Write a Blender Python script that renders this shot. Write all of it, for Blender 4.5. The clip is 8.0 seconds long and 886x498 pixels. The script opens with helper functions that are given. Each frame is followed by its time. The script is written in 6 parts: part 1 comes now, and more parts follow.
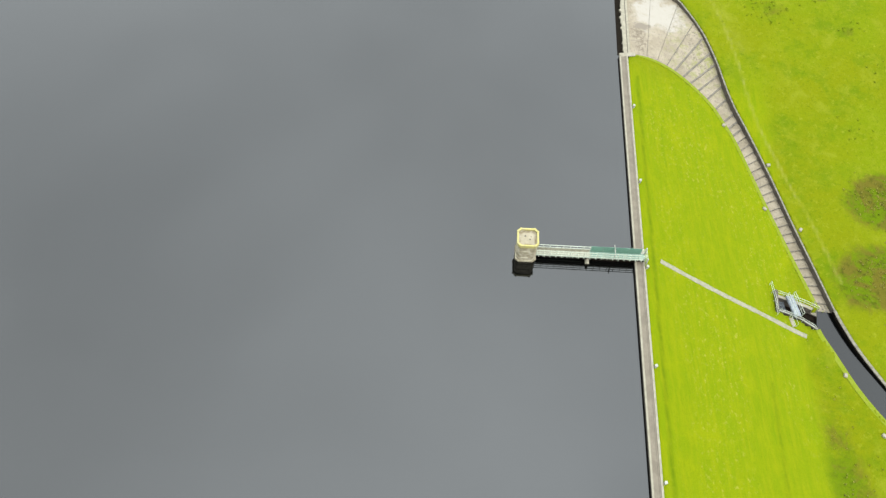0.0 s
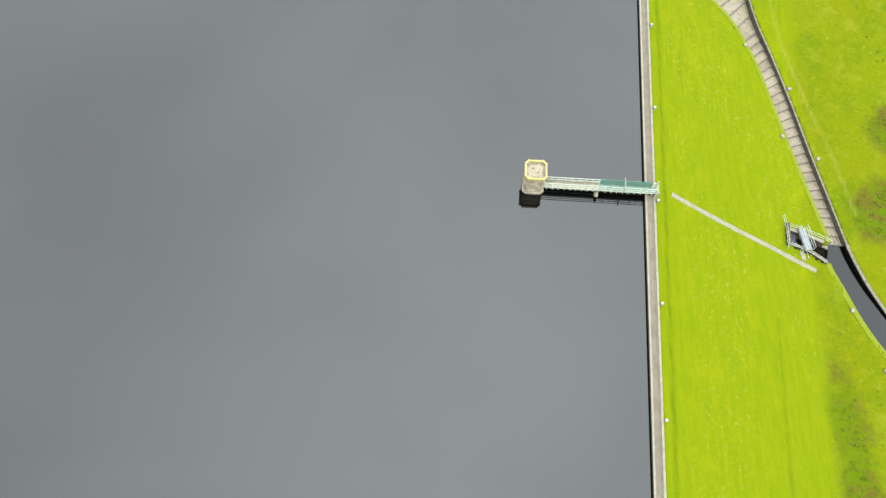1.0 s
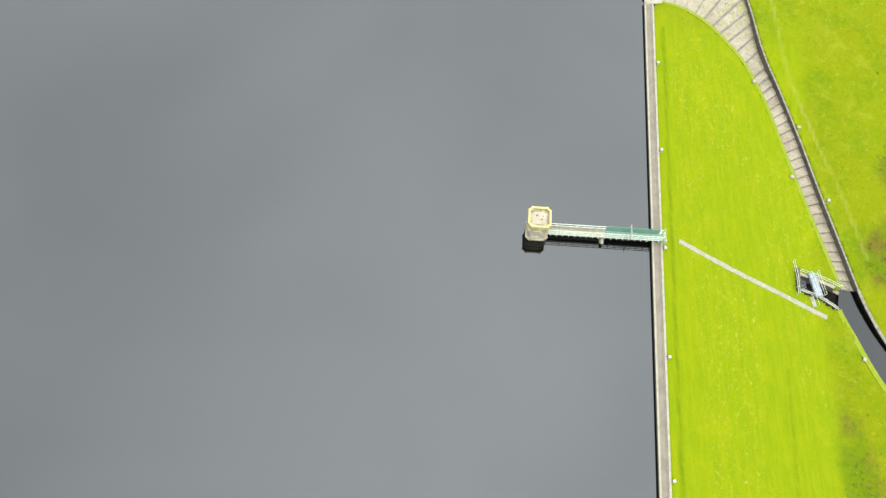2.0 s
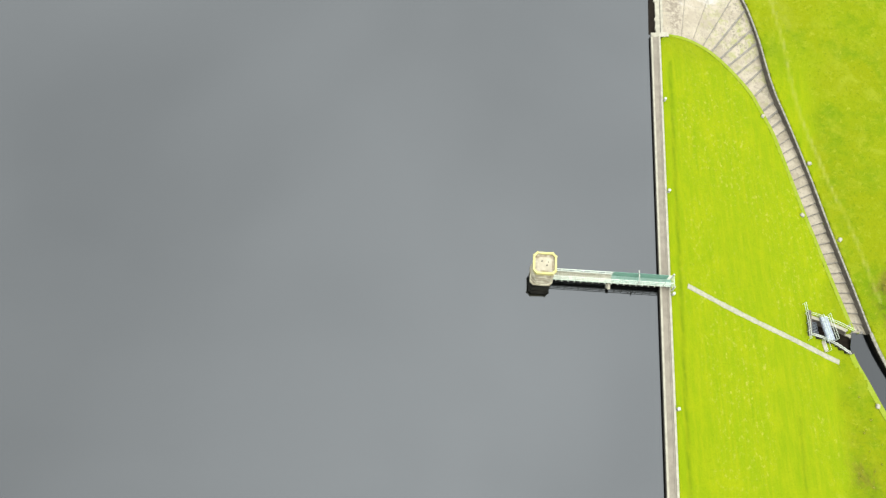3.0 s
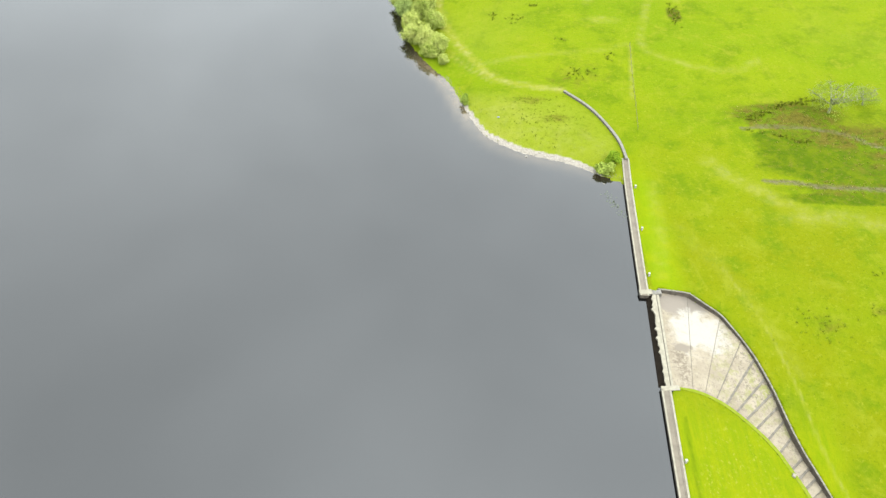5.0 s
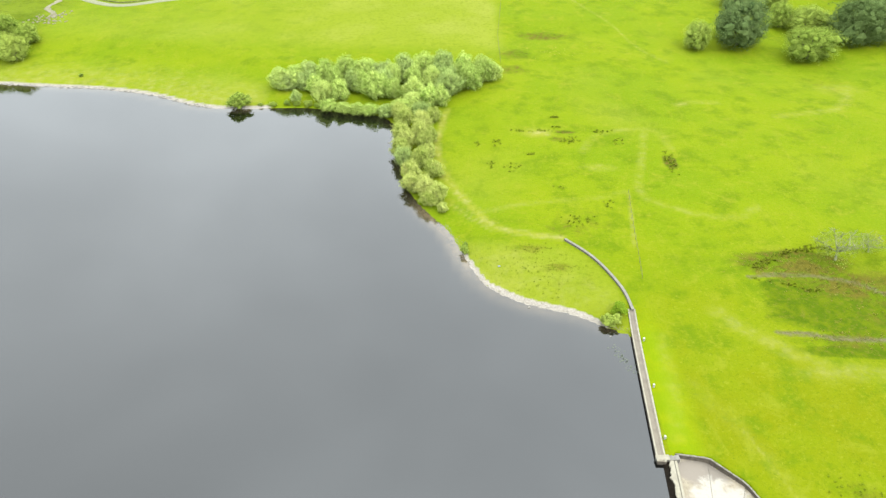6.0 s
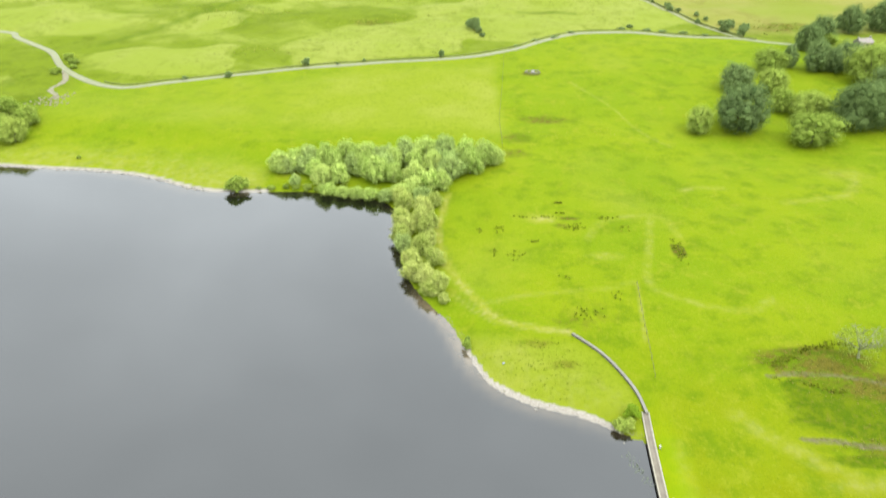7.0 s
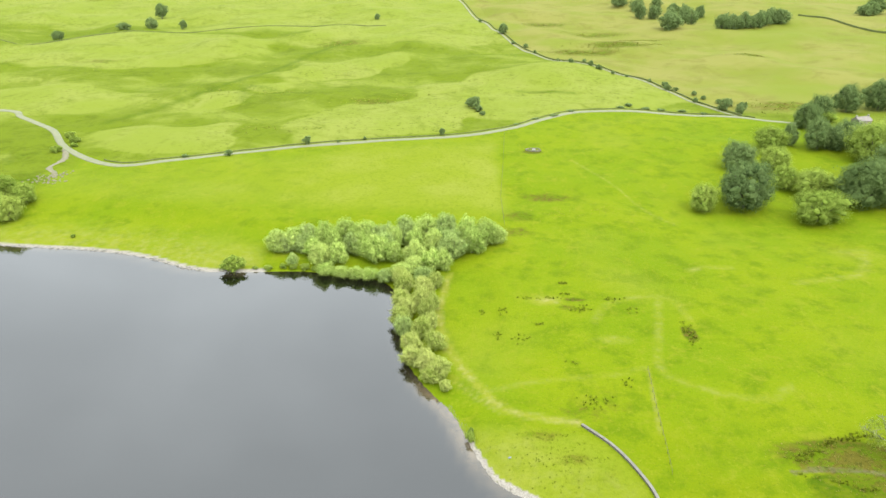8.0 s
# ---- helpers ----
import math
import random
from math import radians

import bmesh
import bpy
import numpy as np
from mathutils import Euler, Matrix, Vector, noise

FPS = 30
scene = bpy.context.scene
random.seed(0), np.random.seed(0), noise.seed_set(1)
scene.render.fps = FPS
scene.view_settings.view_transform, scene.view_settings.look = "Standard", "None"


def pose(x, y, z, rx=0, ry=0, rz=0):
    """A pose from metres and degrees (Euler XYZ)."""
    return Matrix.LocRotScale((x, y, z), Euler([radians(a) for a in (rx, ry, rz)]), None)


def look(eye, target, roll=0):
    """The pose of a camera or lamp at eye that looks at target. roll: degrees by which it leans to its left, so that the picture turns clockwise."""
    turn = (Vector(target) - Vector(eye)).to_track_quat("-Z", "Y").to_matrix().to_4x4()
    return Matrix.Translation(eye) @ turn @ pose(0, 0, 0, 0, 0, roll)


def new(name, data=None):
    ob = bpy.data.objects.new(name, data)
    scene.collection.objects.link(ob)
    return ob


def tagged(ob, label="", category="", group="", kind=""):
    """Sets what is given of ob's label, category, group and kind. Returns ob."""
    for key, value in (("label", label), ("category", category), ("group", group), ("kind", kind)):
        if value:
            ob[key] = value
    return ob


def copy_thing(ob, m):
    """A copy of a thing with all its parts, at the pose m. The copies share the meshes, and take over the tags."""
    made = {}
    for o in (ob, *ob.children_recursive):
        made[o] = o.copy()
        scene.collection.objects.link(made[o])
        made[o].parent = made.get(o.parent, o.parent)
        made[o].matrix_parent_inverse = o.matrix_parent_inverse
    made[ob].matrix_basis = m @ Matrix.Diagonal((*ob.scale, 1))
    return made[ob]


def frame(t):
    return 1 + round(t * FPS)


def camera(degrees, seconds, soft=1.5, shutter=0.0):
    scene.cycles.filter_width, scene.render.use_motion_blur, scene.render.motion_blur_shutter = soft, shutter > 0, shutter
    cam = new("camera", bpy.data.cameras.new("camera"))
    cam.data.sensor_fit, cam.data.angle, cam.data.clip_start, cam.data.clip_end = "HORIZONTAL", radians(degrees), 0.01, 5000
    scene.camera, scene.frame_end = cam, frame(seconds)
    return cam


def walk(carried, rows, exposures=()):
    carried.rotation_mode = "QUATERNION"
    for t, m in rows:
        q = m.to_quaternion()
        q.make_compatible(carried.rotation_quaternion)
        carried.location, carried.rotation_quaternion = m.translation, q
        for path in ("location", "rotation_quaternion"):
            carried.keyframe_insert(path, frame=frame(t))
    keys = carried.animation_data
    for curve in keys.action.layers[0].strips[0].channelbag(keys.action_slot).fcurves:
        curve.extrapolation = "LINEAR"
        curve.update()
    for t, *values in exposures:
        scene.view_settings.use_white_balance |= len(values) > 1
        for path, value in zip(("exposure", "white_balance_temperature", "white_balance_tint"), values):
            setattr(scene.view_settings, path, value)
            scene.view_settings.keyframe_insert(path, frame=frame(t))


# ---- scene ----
cam = camera(62.17, 8.0, soft=1.4, shutter=0.15)


def view(x, y, z, yaw, pitch, roll):
    """A camera pose from its place and its turn in degrees."""
    a, p = radians(yaw), radians(pitch)
    ahead = Vector((-math.sin(a) * math.cos(p), math.cos(a) * math.cos(p), math.sin(p)))
    return look((x, y, z), Vector((x, y, z)) + ahead * 10, roll)


PATH = [
    (0.0, view(0.00, 0.00, 89.84, 0.000, -58.269, 0.484)),
    (0.5, view(0.06, 2.61, 90.17, 0.365, -58.047, 0.450)),
    (0.6, view(0.06, 3.18, 90.23, 0.405, -57.998, 0.286)),
    (0.7, view(0.07, 3.76, 90.28, 0.385, -57.766, 0.189)),
    (0.8, view(0.08, 4.36, 90.34, 0.472, -59.145, 0.131)),
    (0.9, view(0.08, 5.00, 90.38, 0.757, -63.820, 0.100)),
    (1.0, view(0.08, 5.66, 90.43, 0.931, -66.486, 0.044)),
    (1.1, view(0.07, 6.35, 90.46, 1.031, -66.525, 0.004)),
    (1.2, view(0.07, 7.07, 90.48, 1.037, -66.635, -0.067)),
    (1.5, view(0.03, 9.32, 90.54, 1.052, -66.800, -0.132)),
    (1.7, view(-0.01, 10.73, 90.57, 1.065, -66.676, -0.047)),
    (2.8, view(-0.48, 17.73, 90.66, 1.078, -66.424, 0.035)),
    (3.0, view(-0.56, 19.17, 90.56, 1.025, -66.516, 0.010)),
    (3.1, view(-0.59, 19.94, 90.50, 0.980, -66.680, -0.007)),
    (3.2, view(-0.62, 20.72, 90.42, 0.956, -65.971, -0.023)),
    (3.3, view(-0.65, 21.49, 90.34, 0.928, -64.520, -0.034)),
    (3.4, view(-0.67, 22.24, 90.26, 0.900, -61.912, -0.055)),
    (3.5, view(-0.70, 22.96, 90.18, 0.844, -60.070, 0.135)),
    (3.6, view(-0.72, 23.62, 90.10, 0.886, -58.042, 0.020)),
    (3.7, view(-0.75, 24.22, 90.03, 0.898, -55.610, -0.022)),
    (3.8, view(-0.77, 24.75, 89.96, 0.855, -54.027, -0.041)),
    (3.9, view(-0.80, 25.21, 89.89, 0.747, -51.101, 0.153)),
    (4.0, view(-0.83, 25.61, 89.83, 0.800, -49.089, 0.095)),
    (4.1, view(-0.85, 25.97, 89.78, 0.831, -46.961, 0.316)),
    (4.2, view(-0.87, 26.33, 89.73, 0.817, -44.603, -0.129)),
    (5.3, view(-1.06, 32.61, 89.48, 0.870, -43.686, -0.167)),
    (5.4, view(-1.10, 33.30, 89.47, 0.811, -43.385, -0.043)),
    (5.5, view(-1.13, 33.99, 89.45, 0.860, -40.950, 0.116)),
    (5.6, view(-1.17, 34.67, 89.44, 0.844, -37.437, 0.216)),
    (5.7, view(-1.21, 35.35, 89.43, 0.671, -33.712, -0.285)),
    (5.8, view(-1.25, 36.02, 89.42, 0.722, -33.631, -0.312)),
    (6.0, view(-1.32, 37.38, 89.41, 0.675, -33.518, -0.347)),
    (6.5, view(-1.45, 41.27, 89.56, 0.712, -33.447, -0.392)),
    (6.6, view(-1.49, 42.19, 89.60, 0.723, -33.638, -0.235)),
    (6.7, view(-1.53, 43.12, 89.63, 0.735, -33.715, -0.148)),
    (6.8, view(-1.58, 44.02, 89.65, 0.709, -33.685, -0.091)),
    (6.9, view(-1.63, 44.84, 89.64, 0.636, -31.350, 0.028)),
    (7.0, view(-1.69, 45.55, 89.60, 0.652, -27.910, -0.109)),
    (7.1, view(-1.75, 46.12, 89.52, 0.534, -25.650, -0.008)),
    (7.2, view(-1.81, 46.61, 89.42, 0.526, -25.505, -0.072)),
    (7.3, view(-1.87, 47.07, 89.31, 0.564, -25.475, -0.141)),
    (7.5, view(-1.98, 48.04, 89.07, 0.628, -24.692, -0.235)),
    (7.6, view(-2.02, 48.67, 88.99, 0.721, -24.770, -0.249)),
    (8.0, view(-2.15, 52.02, 88.83, 0.624, -22.194, -0.126)),
]
EXPOSURES = [(0.0, 0.97), (1.5, 1.19), (3.2, 1.26), (4.0, 1.26), (5.5, 1.28), (7.0, 1.22), (8.0, 1.14)]
walk(cam, PATH, EXPOSURES)

# ---------------------------------------------------------------- light
world = bpy.data.worlds.new("world")
scene.world = world
world.use_nodes = True
wt = world.node_tree
wt.nodes.clear()
SUN_DIR = Vector((0.42, -0.62, 0.88)).normalized()


def wnode(kind, **values):
    n = wt.nodes.new(kind)
    for key, v in values.items():
        n.inputs[key].default_value = v
    return n


sky = wt.nodes.new("ShaderNodeTexSky")
sky.sky_type = "NISHITA"
sky.sun_disc = False
sky.sun_elevation = math.asin(SUN_DIR.z)
sky.sun_rotation = math.atan2(SUN_DIR.x, SUN_DIR.y)
blue = wnode("ShaderNodeBackground", Strength=0.1)
wt.links.new(sky.outputs[0], blue.inputs[0])
coord = wt.nodes.new("ShaderNodeTexCoord")
sep = wt.nodes.new("ShaderNodeSeparateXYZ")
wt.links.new(coord.outputs["Generated"], sep.inputs[0])
# an overcast sky: brighter towards the zenith than at the horizon
up = wt.nodes.new("ShaderNodeMath")
up.operation = "MAXIMUM"
up.inputs[1].default_value = 0.0
wt.links.new(sep.outputs["Z"], up.inputs[0])
power = wt.nodes.new("ShaderNodeMath")
power.operation = "POWER"
power.inputs[1].default_value = 0.7
wt.links.new(up.outputs[0], power.inputs[0])
grow = wt.nodes.new("ShaderNodeMath")
grow.operation = "MULTIPLY_ADD"
grow.inputs[1].default_value = 3.0
grow.inputs[2].default_value = 0.3
wt.links.new(power.outputs[0], grow.inputs[0])
# cloud texture on a flat layer overhead
low = wt.nodes.new("ShaderNodeMath")
low.operation = "ADD"
low.inputs[1].default_value = 0.25
wt.links.new(up.outputs[0], low.inputs[0])
flat = wt.nodes.new("ShaderNodeVectorMath")
flat.operation = "DIVIDE"
wt.links.new(coord.outputs["Generated"], flat.inputs[0])
comb = wt.nodes.new("ShaderNodeCombineXYZ")
for k in range(3):
    wt.links.new(low.outputs[0], comb.inputs[k])
wt.links.new(comb.outputs[0], flat.inputs[1])
cloud = wnode("ShaderNodeTexNoise", Scale=2.1, Detail=3.5, Roughness=0.48, Distortion=0.2)
drift = wt.nodes.new("ShaderNodeVectorMath")
drift.operation = "ADD"
drift.inputs[1].default_value = (3.1, 5.7, 0.4)
wt.links.new(flat.outputs[0], drift.inputs[0])
wt.links.new(drift.outputs[0], cloud.inputs["Vector"])
shade = wt.nodes.new("ShaderNodeMapRange")
for key, v in (("From Min", 0.33), ("From Max", 0.68), ("To Min", 0.88), ("To Max", 1.12)):
    shade.inputs[key].default_value = v
wt.links.new(cloud.outputs[0], shade.inputs["Value"])
bright = wt.nodes.new("ShaderNodeMath")
bright.operation = "MULTIPLY"
wt.links.new(grow.outputs[0], bright.inputs[0])
wt.links.new(shade.outputs[0], bright.inputs[1])
# the cloud is thinner, and so brighter, towards the sun's side
lean = wt.nodes.new("ShaderNodeVectorMath")
lean.operation = "DOT_PRODUCT"
lean.inputs[1].default_value = (0.30, 0.0, 0.0)
wt.links.new(coord.outputs["Generated"], lean.inputs[0])
side = wt.nodes.new("ShaderNodeMath")
side.operation = "ADD"
side.inputs[1].default_value = 1.0
wt.links.new(lean.outputs["Value"], side.inputs[0])
lit = wt.nodes.new("ShaderNodeMath")
lit.operation = "MULTIPLY"
wt.links.new(bright.outputs[0], lit.inputs[0])
wt.links.new(side.outputs[0], lit.inputs[1])
grey = wnode("ShaderNodeBackground", Color=(0.905, 0.975, 1.0, 1))
wt.links.new(lit.outputs[0], grey.inputs["Strength"])
mixed = wnode("ShaderNodeMixShader", Fac=0.9)
wt.links.new(blue.outputs[0], mixed.inputs[1])
wt.links.new(grey.outputs[0], mixed.inputs[2])
wout = wt.nodes.new("ShaderNodeOutputWorld")
wt.links.new(mixed.outputs[0], wout.inputs[0])

lamp = bpy.data.lights.new("sun", "SUN")
lamp.energy, lamp.angle, lamp.color = 1.2, radians(10), (1.0, 0.955, 0.88)
sun = new("sun", lamp)
sun.matrix_world = look((60, 100, 300), Vector((60, 100, 300)) - SUN_DIR * 100)

# ---------------------------------------------------------------- materials


class Nodes:
    """A short way to write node materials."""

    def __init__(self, name, rough=0.85, spec=0.3):
        self.mat = bpy.data.materials.new(name)
        self.mat.use_nodes = True
        self.tree = self.mat.node_tree
        self.bsdf = self.tree.nodes["Principled BSDF"]
        self.bsdf.inputs["Roughness"].default_value = rough
        self.bsdf.inputs["Specular IOR Level"].default_value = spec
        self.pos = self.tree.nodes.new("ShaderNodeNewGeometry").outputs["Position"]

    def link(self, a, b):
        self.tree.links.new(a, b)

    def noise(self, scale, detail=3.0, rough=0.55, distort=0.0, stretch=None):
        n = self.tree.nodes.new("ShaderNodeTexNoise")
        n.inputs["Scale"].default_value = scale
        n.inputs["Detail"].default_value = detail
        n.inputs["Roughness"].default_value = rough
        n.inputs["Distortion"].default_value = distort
        v = self.pos
        if stretch:
            m = self.tree.nodes.new("ShaderNodeVectorMath")
            m.operation = "MULTIPLY"
            m.inputs[1].default_value = stretch
            self.link(v, m.inputs[0])
            v = m.outputs[0]
        self.link(v, n.inputs["Vector"])
        return n.outputs[0]

    def ramp(self, value, lo, hi, a=0.0, b=1.0):
        n = self.tree.nodes.new("ShaderNodeMapRange")
        n.interpolation_type = "SMOOTHSTEP"
        for key, v in (("From Min", lo), ("From Max", hi), ("To Min", a), ("To Max", b)):
            n.inputs[key].default_value = v
        self.link(value, n.inputs["Value"])
        return n.outputs[0]

    def mix(self, fac, a, b, mode="MIX"):
        n = self.tree.nodes.new("ShaderNodeMix")
        n.data_type, n.blend_type = "RGBA", mode
        for value, slot in ((fac, n.inputs[0]), (a, n.inputs[6]), (b, n.inputs[7])):
            if isinstance(value, (int, float)):
                slot.default_value = value
            elif isinstance(value, tuple):
                slot.default_value = (*value, 1)
            else:
                self.link(value, slot)
        return n.outputs[2]

    def math(self, op, a, b):
        n = self.tree.nodes.new("ShaderNodeMath")
        n.operation = op
        for value, slot in ((a, n.inputs[0]), (b, n.inputs[1])):
            if isinstance(value, (int, float)):
                slot.default_value = value
            else:
                self.link(value, slot)
        return n.outputs[0]

    def attr(self, name):
        n = self.tree.nodes.new("ShaderNodeAttribute")
        n.attribute_name = name
        return n.outputs["Fac"]

    def random(self):
        return self.tree.nodes.new("ShaderNodeObjectInfo").outputs["Random"]

    def island(self):
        return self.tree.nodes.new("ShaderNodeNewGeometry").outputs["Random Per Island"]

    def bump(self, height, strength, distance):
        n = self.tree.nodes.new("ShaderNodeBump")
        n.inputs["Strength"].default_value = strength
        n.inputs["Distance"].default_value = distance
        self.link(height, n.inputs["Height"])
        self.link(n.outputs[0], self.bsdf.inputs["Normal"])

    def colour(self, c):
        if isinstance(c, tuple):
            self.bsdf.inputs["Base Color"].default_value = (*c, 1)
        else:
            self.link(c, self.bsdf.inputs["Base Color"])
        return self.mat


def plain(name, a, b, scale=2.0, rough=0.8, spec=0.3, bump=0.02, metal=0.0):
    """A surface with grain and stains between two colours."""
    n = Nodes(name, rough, spec)
    n.bsdf.inputs["Metallic"].default_value = metal
    big = n.ramp(n.noise(scale, 4), 0.35, 0.65)
    c = n.mix(big, a, b)
    c = n.mix(n.ramp(n.noise(scale * 9, 3), 0.4, 0.75, 0, 0.4), c, tuple(v * 0.55 for v in a))
    n.bump(n.noise(scale * 12, 4), 0.6, bump)
    return n.colour(c)


def make_grass():
    n = Nodes("grass", 1.0, 0.04)
    c = n.mix(n.ramp(n.noise(0.03, 4, 0.6), 0.35, 0.65), (0.068, 0.101, 0.0014), (0.085, 0.111, 0.0018))
    c = n.mix(n.math("MULTIPLY", n.attr("valley"), n.ramp(n.noise(0.06, 4, 0.6), 0.35, 0.65, 0.5, 1.0)), c, (0.079, 0.091, 0.0010))
    c = n.mix(n.ramp(n.noise(0.13, 5, 0.65), 0.46, 0.68, 0, 0.85), c, (0.050, 0.079, 0.0010))
    c = n.mix(n.ramp(n.noise(0.22, 5, 0.65, 0.6), 0.52, 0.72, 0, 0.7), c, (0.100, 0.112, 0.006))
    c = n.mix(n.ramp(n.noise(0.8, 4, 0.65), 0.5, 0.78, 0, 0.7), c, (0.096, 0.110, 0.004))
    # long drifts of paler bents
    c = n.mix(n.ramp(n.noise(0.16, 5, 0.7, 1.2, (1.0, 0.35, 1.0)), 0.54, 0.74, 0, 0.35), c, (0.108, 0.118, 0.008))
    # tufts: fine dark and light specks
    c = n.mix(n.ramp(n.noise(2.0, 4, 0.75), 0.52, 0.76, 0, 0.7), c, (0.038, 0.060, 0.001))
    c = n.mix(n.ramp(n.noise(1.3, 4, 0.75, 0.4), 0.55, 0.72, 0, 0.6), c, (0.122, 0.130, 0.010))
    # mown embankment, striped along the dam
    stripe = n.ramp(n.noise(1.5, 4, 0.65, 0.0, (1.0, 0.12, 1.0)), 0.38, 0.7, 0, 0.45)
    mown = n.mix(stripe, (0.078, 0.105, 0.0010), (0.117, 0.122, 0.002))
    mown = n.mix(n.ramp(n.noise(0.3, 5, 0.65), 0.45, 0.75, 0, 0.6), mown, (0.106, 0.120, 0.0012))
    mown = n.mix(n.ramp(n.noise(0.9, 4, 0.65, 0.0, (1.0, 0.12, 1.0)), 0.54, 0.74, 0, 0.42), mown, (0.060, 0.092, 0.0008))
    mown = n.mix(n.ramp(n.noise(2.0, 4, 0.7), 0.55, 0.8, 0, 0.5), mown, (0.056, 0.086, 0.0008))
    flowers = n.math("MULTIPLY", n.ramp(n.noise(1.9, 4, 0.7, 0.0, (1.0, 0.75, 1.0)), 0.54, 0.72), n.ramp(n.noise(0.10, 3, 0.5, 0.0, (1.0, 0.4, 1.0)), 0.46, 0.62, 0, 0.85))
    mown = n.mix(flowers, mown, (0.145, 0.142, 0.018))
    c = n.mix(n.attr("mown"), c, mown)
    # moorland beyond the road: pale hummocks and wet, greener hollows
    broken = n.math("ADD", n.attr("hollow"), n.math("MULTIPLY", n.noise(0.04, 7, 0.72, 0.8), 1.5))
    moor = n.mix(n.ramp(n.noise(0.025, 5, 0.65, 0.4), 0.4, 0.65), (0.098, 0.119, 0.014), (0.112, 0.127, 0.022))
    moor = n.mix(n.ramp(broken, 1.05, 1.6, 0, 0.95), moor, (0.064, 0.087, 0.003))
    moor = n.mix(n.ramp(n.noise(0.05, 6, 0.78, 0.8), 0.48, 0.68, 0, 0.8), moor, (0.066, 0.084, 0.006))
    tuft = n.math("MULTIPLY", n.ramp(n.noise(0.35, 5, 0.85), 0.55, 0.62, 0, 0.85), n.ramp(n.noise(0.024, 4, 0.6), 0.40, 0.58, 0.3, 1.0))
    moor = n.mix(tuft, moor, (0.045, 0.056, 0.004))
    # dark wet flushes that also paint in the shading at the hummocks' edges
    flush_shade = n.math("MULTIPLY", n.ramp(n.noise(0.10, 7, 0.8, 0.5), 0.49, 0.60, 0, 0.85), n.ramp(broken, 1.3, 1.7))
    moor = n.mix(flush_shade, moor, (0.046, 0.063, 0.002))
    c = n.mix(n.attr("moor"), c, moor)
    hay = n.mix(n.ramp(n.noise(0.02, 5, 0.6), 0.4, 0.65), (0.111, 0.108, 0.025), (0.088, 0.099, 0.013))
    hay = n.mix(n.ramp(n.noise(0.05, 6, 0.75, 0.6), 0.5, 0.66, 0, 0.7), hay, (0.078, 0.074, 0.014))
    hay = n.mix(n.ramp(n.noise(0.011, 4, 0.6), 0.5, 0.62, 0, 0.6), hay, (0.084, 0.104, 0.010))
    c = n.mix(n.attr("hay"), c, hay)
    pale = n.mix(n.ramp(n.noise(0.05, 4), 0.4, 0.7), (0.096, 0.117, 0.007), (0.114, 0.127, 0.015))
    pale = n.mix(n.ramp(n.noise(0.35, 4, 0.65), 0.5, 0.75, 0, 0.5), pale, (0.062, 0.088, 0.001))
    pale = n.mix(n.ramp(n.noise(0.9, 6, 0.8), 0.48, 0.68, 0, 0.75), pale, (0.058, 0.078, 0.003))
    c = n.mix(n.attr("pale"), c, pale)
    lush = n.mix(n.ramp(n.noise(0.3, 4), 0.4, 0.7), (0.084, 0.120, 0.0006), (0.104, 0.128, 0.0008))
    c = n.mix(n.attr("lush"), c, lush)
    # rough ground: bracken browns over coarse green, with ragged edges
    scrub = n.mix(n.ramp(n.noise(0.35, 6, 0.75, 0.5), 0.42, 0.62), (0.027, 0.050, 0.0006), (0.050, 0.068, 0.001))
    scrub = n.mix(n.ramp(n.noise(1.1, 5, 0.75), 0.52, 0.68, 0, 0.7), scrub, (0.074, 0.068, 0.010))
    c = n.mix(n.ramp(n.math("ADD", n.attr("scrub"), n.math("MULTIPLY", n.noise(0.2, 7, 0.8, 0.5), 1.2)), 0.9, 1.3, 0, 0.9), c, scrub)
    heath = n.mix(n.ramp(n.noise(0.16, 6, 0.75, 0.6), 0.44, 0.56), (0.048, 0.073, 0.001), (0.058, 0.051, 0.006))
    heath = n.mix(n.ramp(n.noise(0.8, 5, 0.75), 0.48, 0.7, 0, 0.8), heath, (0.022, 0.027, 0.002))
    heath = n.mix(n.ramp(n.noise(2.4, 4, 0.7), 0.58, 0.75, 0, 0.55), heath, (0.095, 0.080, 0.024))
    c = n.mix(n.ramp(n.math("ADD", n.attr("heath"), n.math("MULTIPLY", n.noise(0.14, 8, 0.8, 0.5), 1.6)), 0.98, 1.55), c, heath)
    worn = n.mix(n.ramp(n.noise(0.5, 4), 0.4, 0.7), (0.120, 0.124, 0.014), (0.152, 0.142, 0.042))
    c = n.mix(n.math("MULTIPLY", n.attr("worn"), n.ramp(n.noise(0.3, 4, 0.65), 0.3, 0.6, 0.35, 1.0)), c, worn)
    rough = n.mix(n.ramp(n.noise(0.9, 5, 0.7), 0.42, 0.62), (0.034, 0.052, 0.001), (0.064, 0.052, 0.008))
    rough = n.mix(n.ramp(n.noise(2.0, 4, 0.7), 0.5, 0.75, 0, 0.7), rough, (0.018, 0.026, 0.002))
    edge = n.ramp(n.math("ADD", n.attr("rough"), n.math("MULTIPLY", n.noise(0.45, 5, 0.7), 0.8)), 0.62, 1.05)
    c = n.mix(edge, c, rough)
    c = n.mix(n.math("MULTIPLY", n.attr("ditch"), n.ramp(n.noise(0.8, 4, 0.7), 0.3, 0.6, 0.45, 1.0)), c, (0.034, 0.056, 0.001))
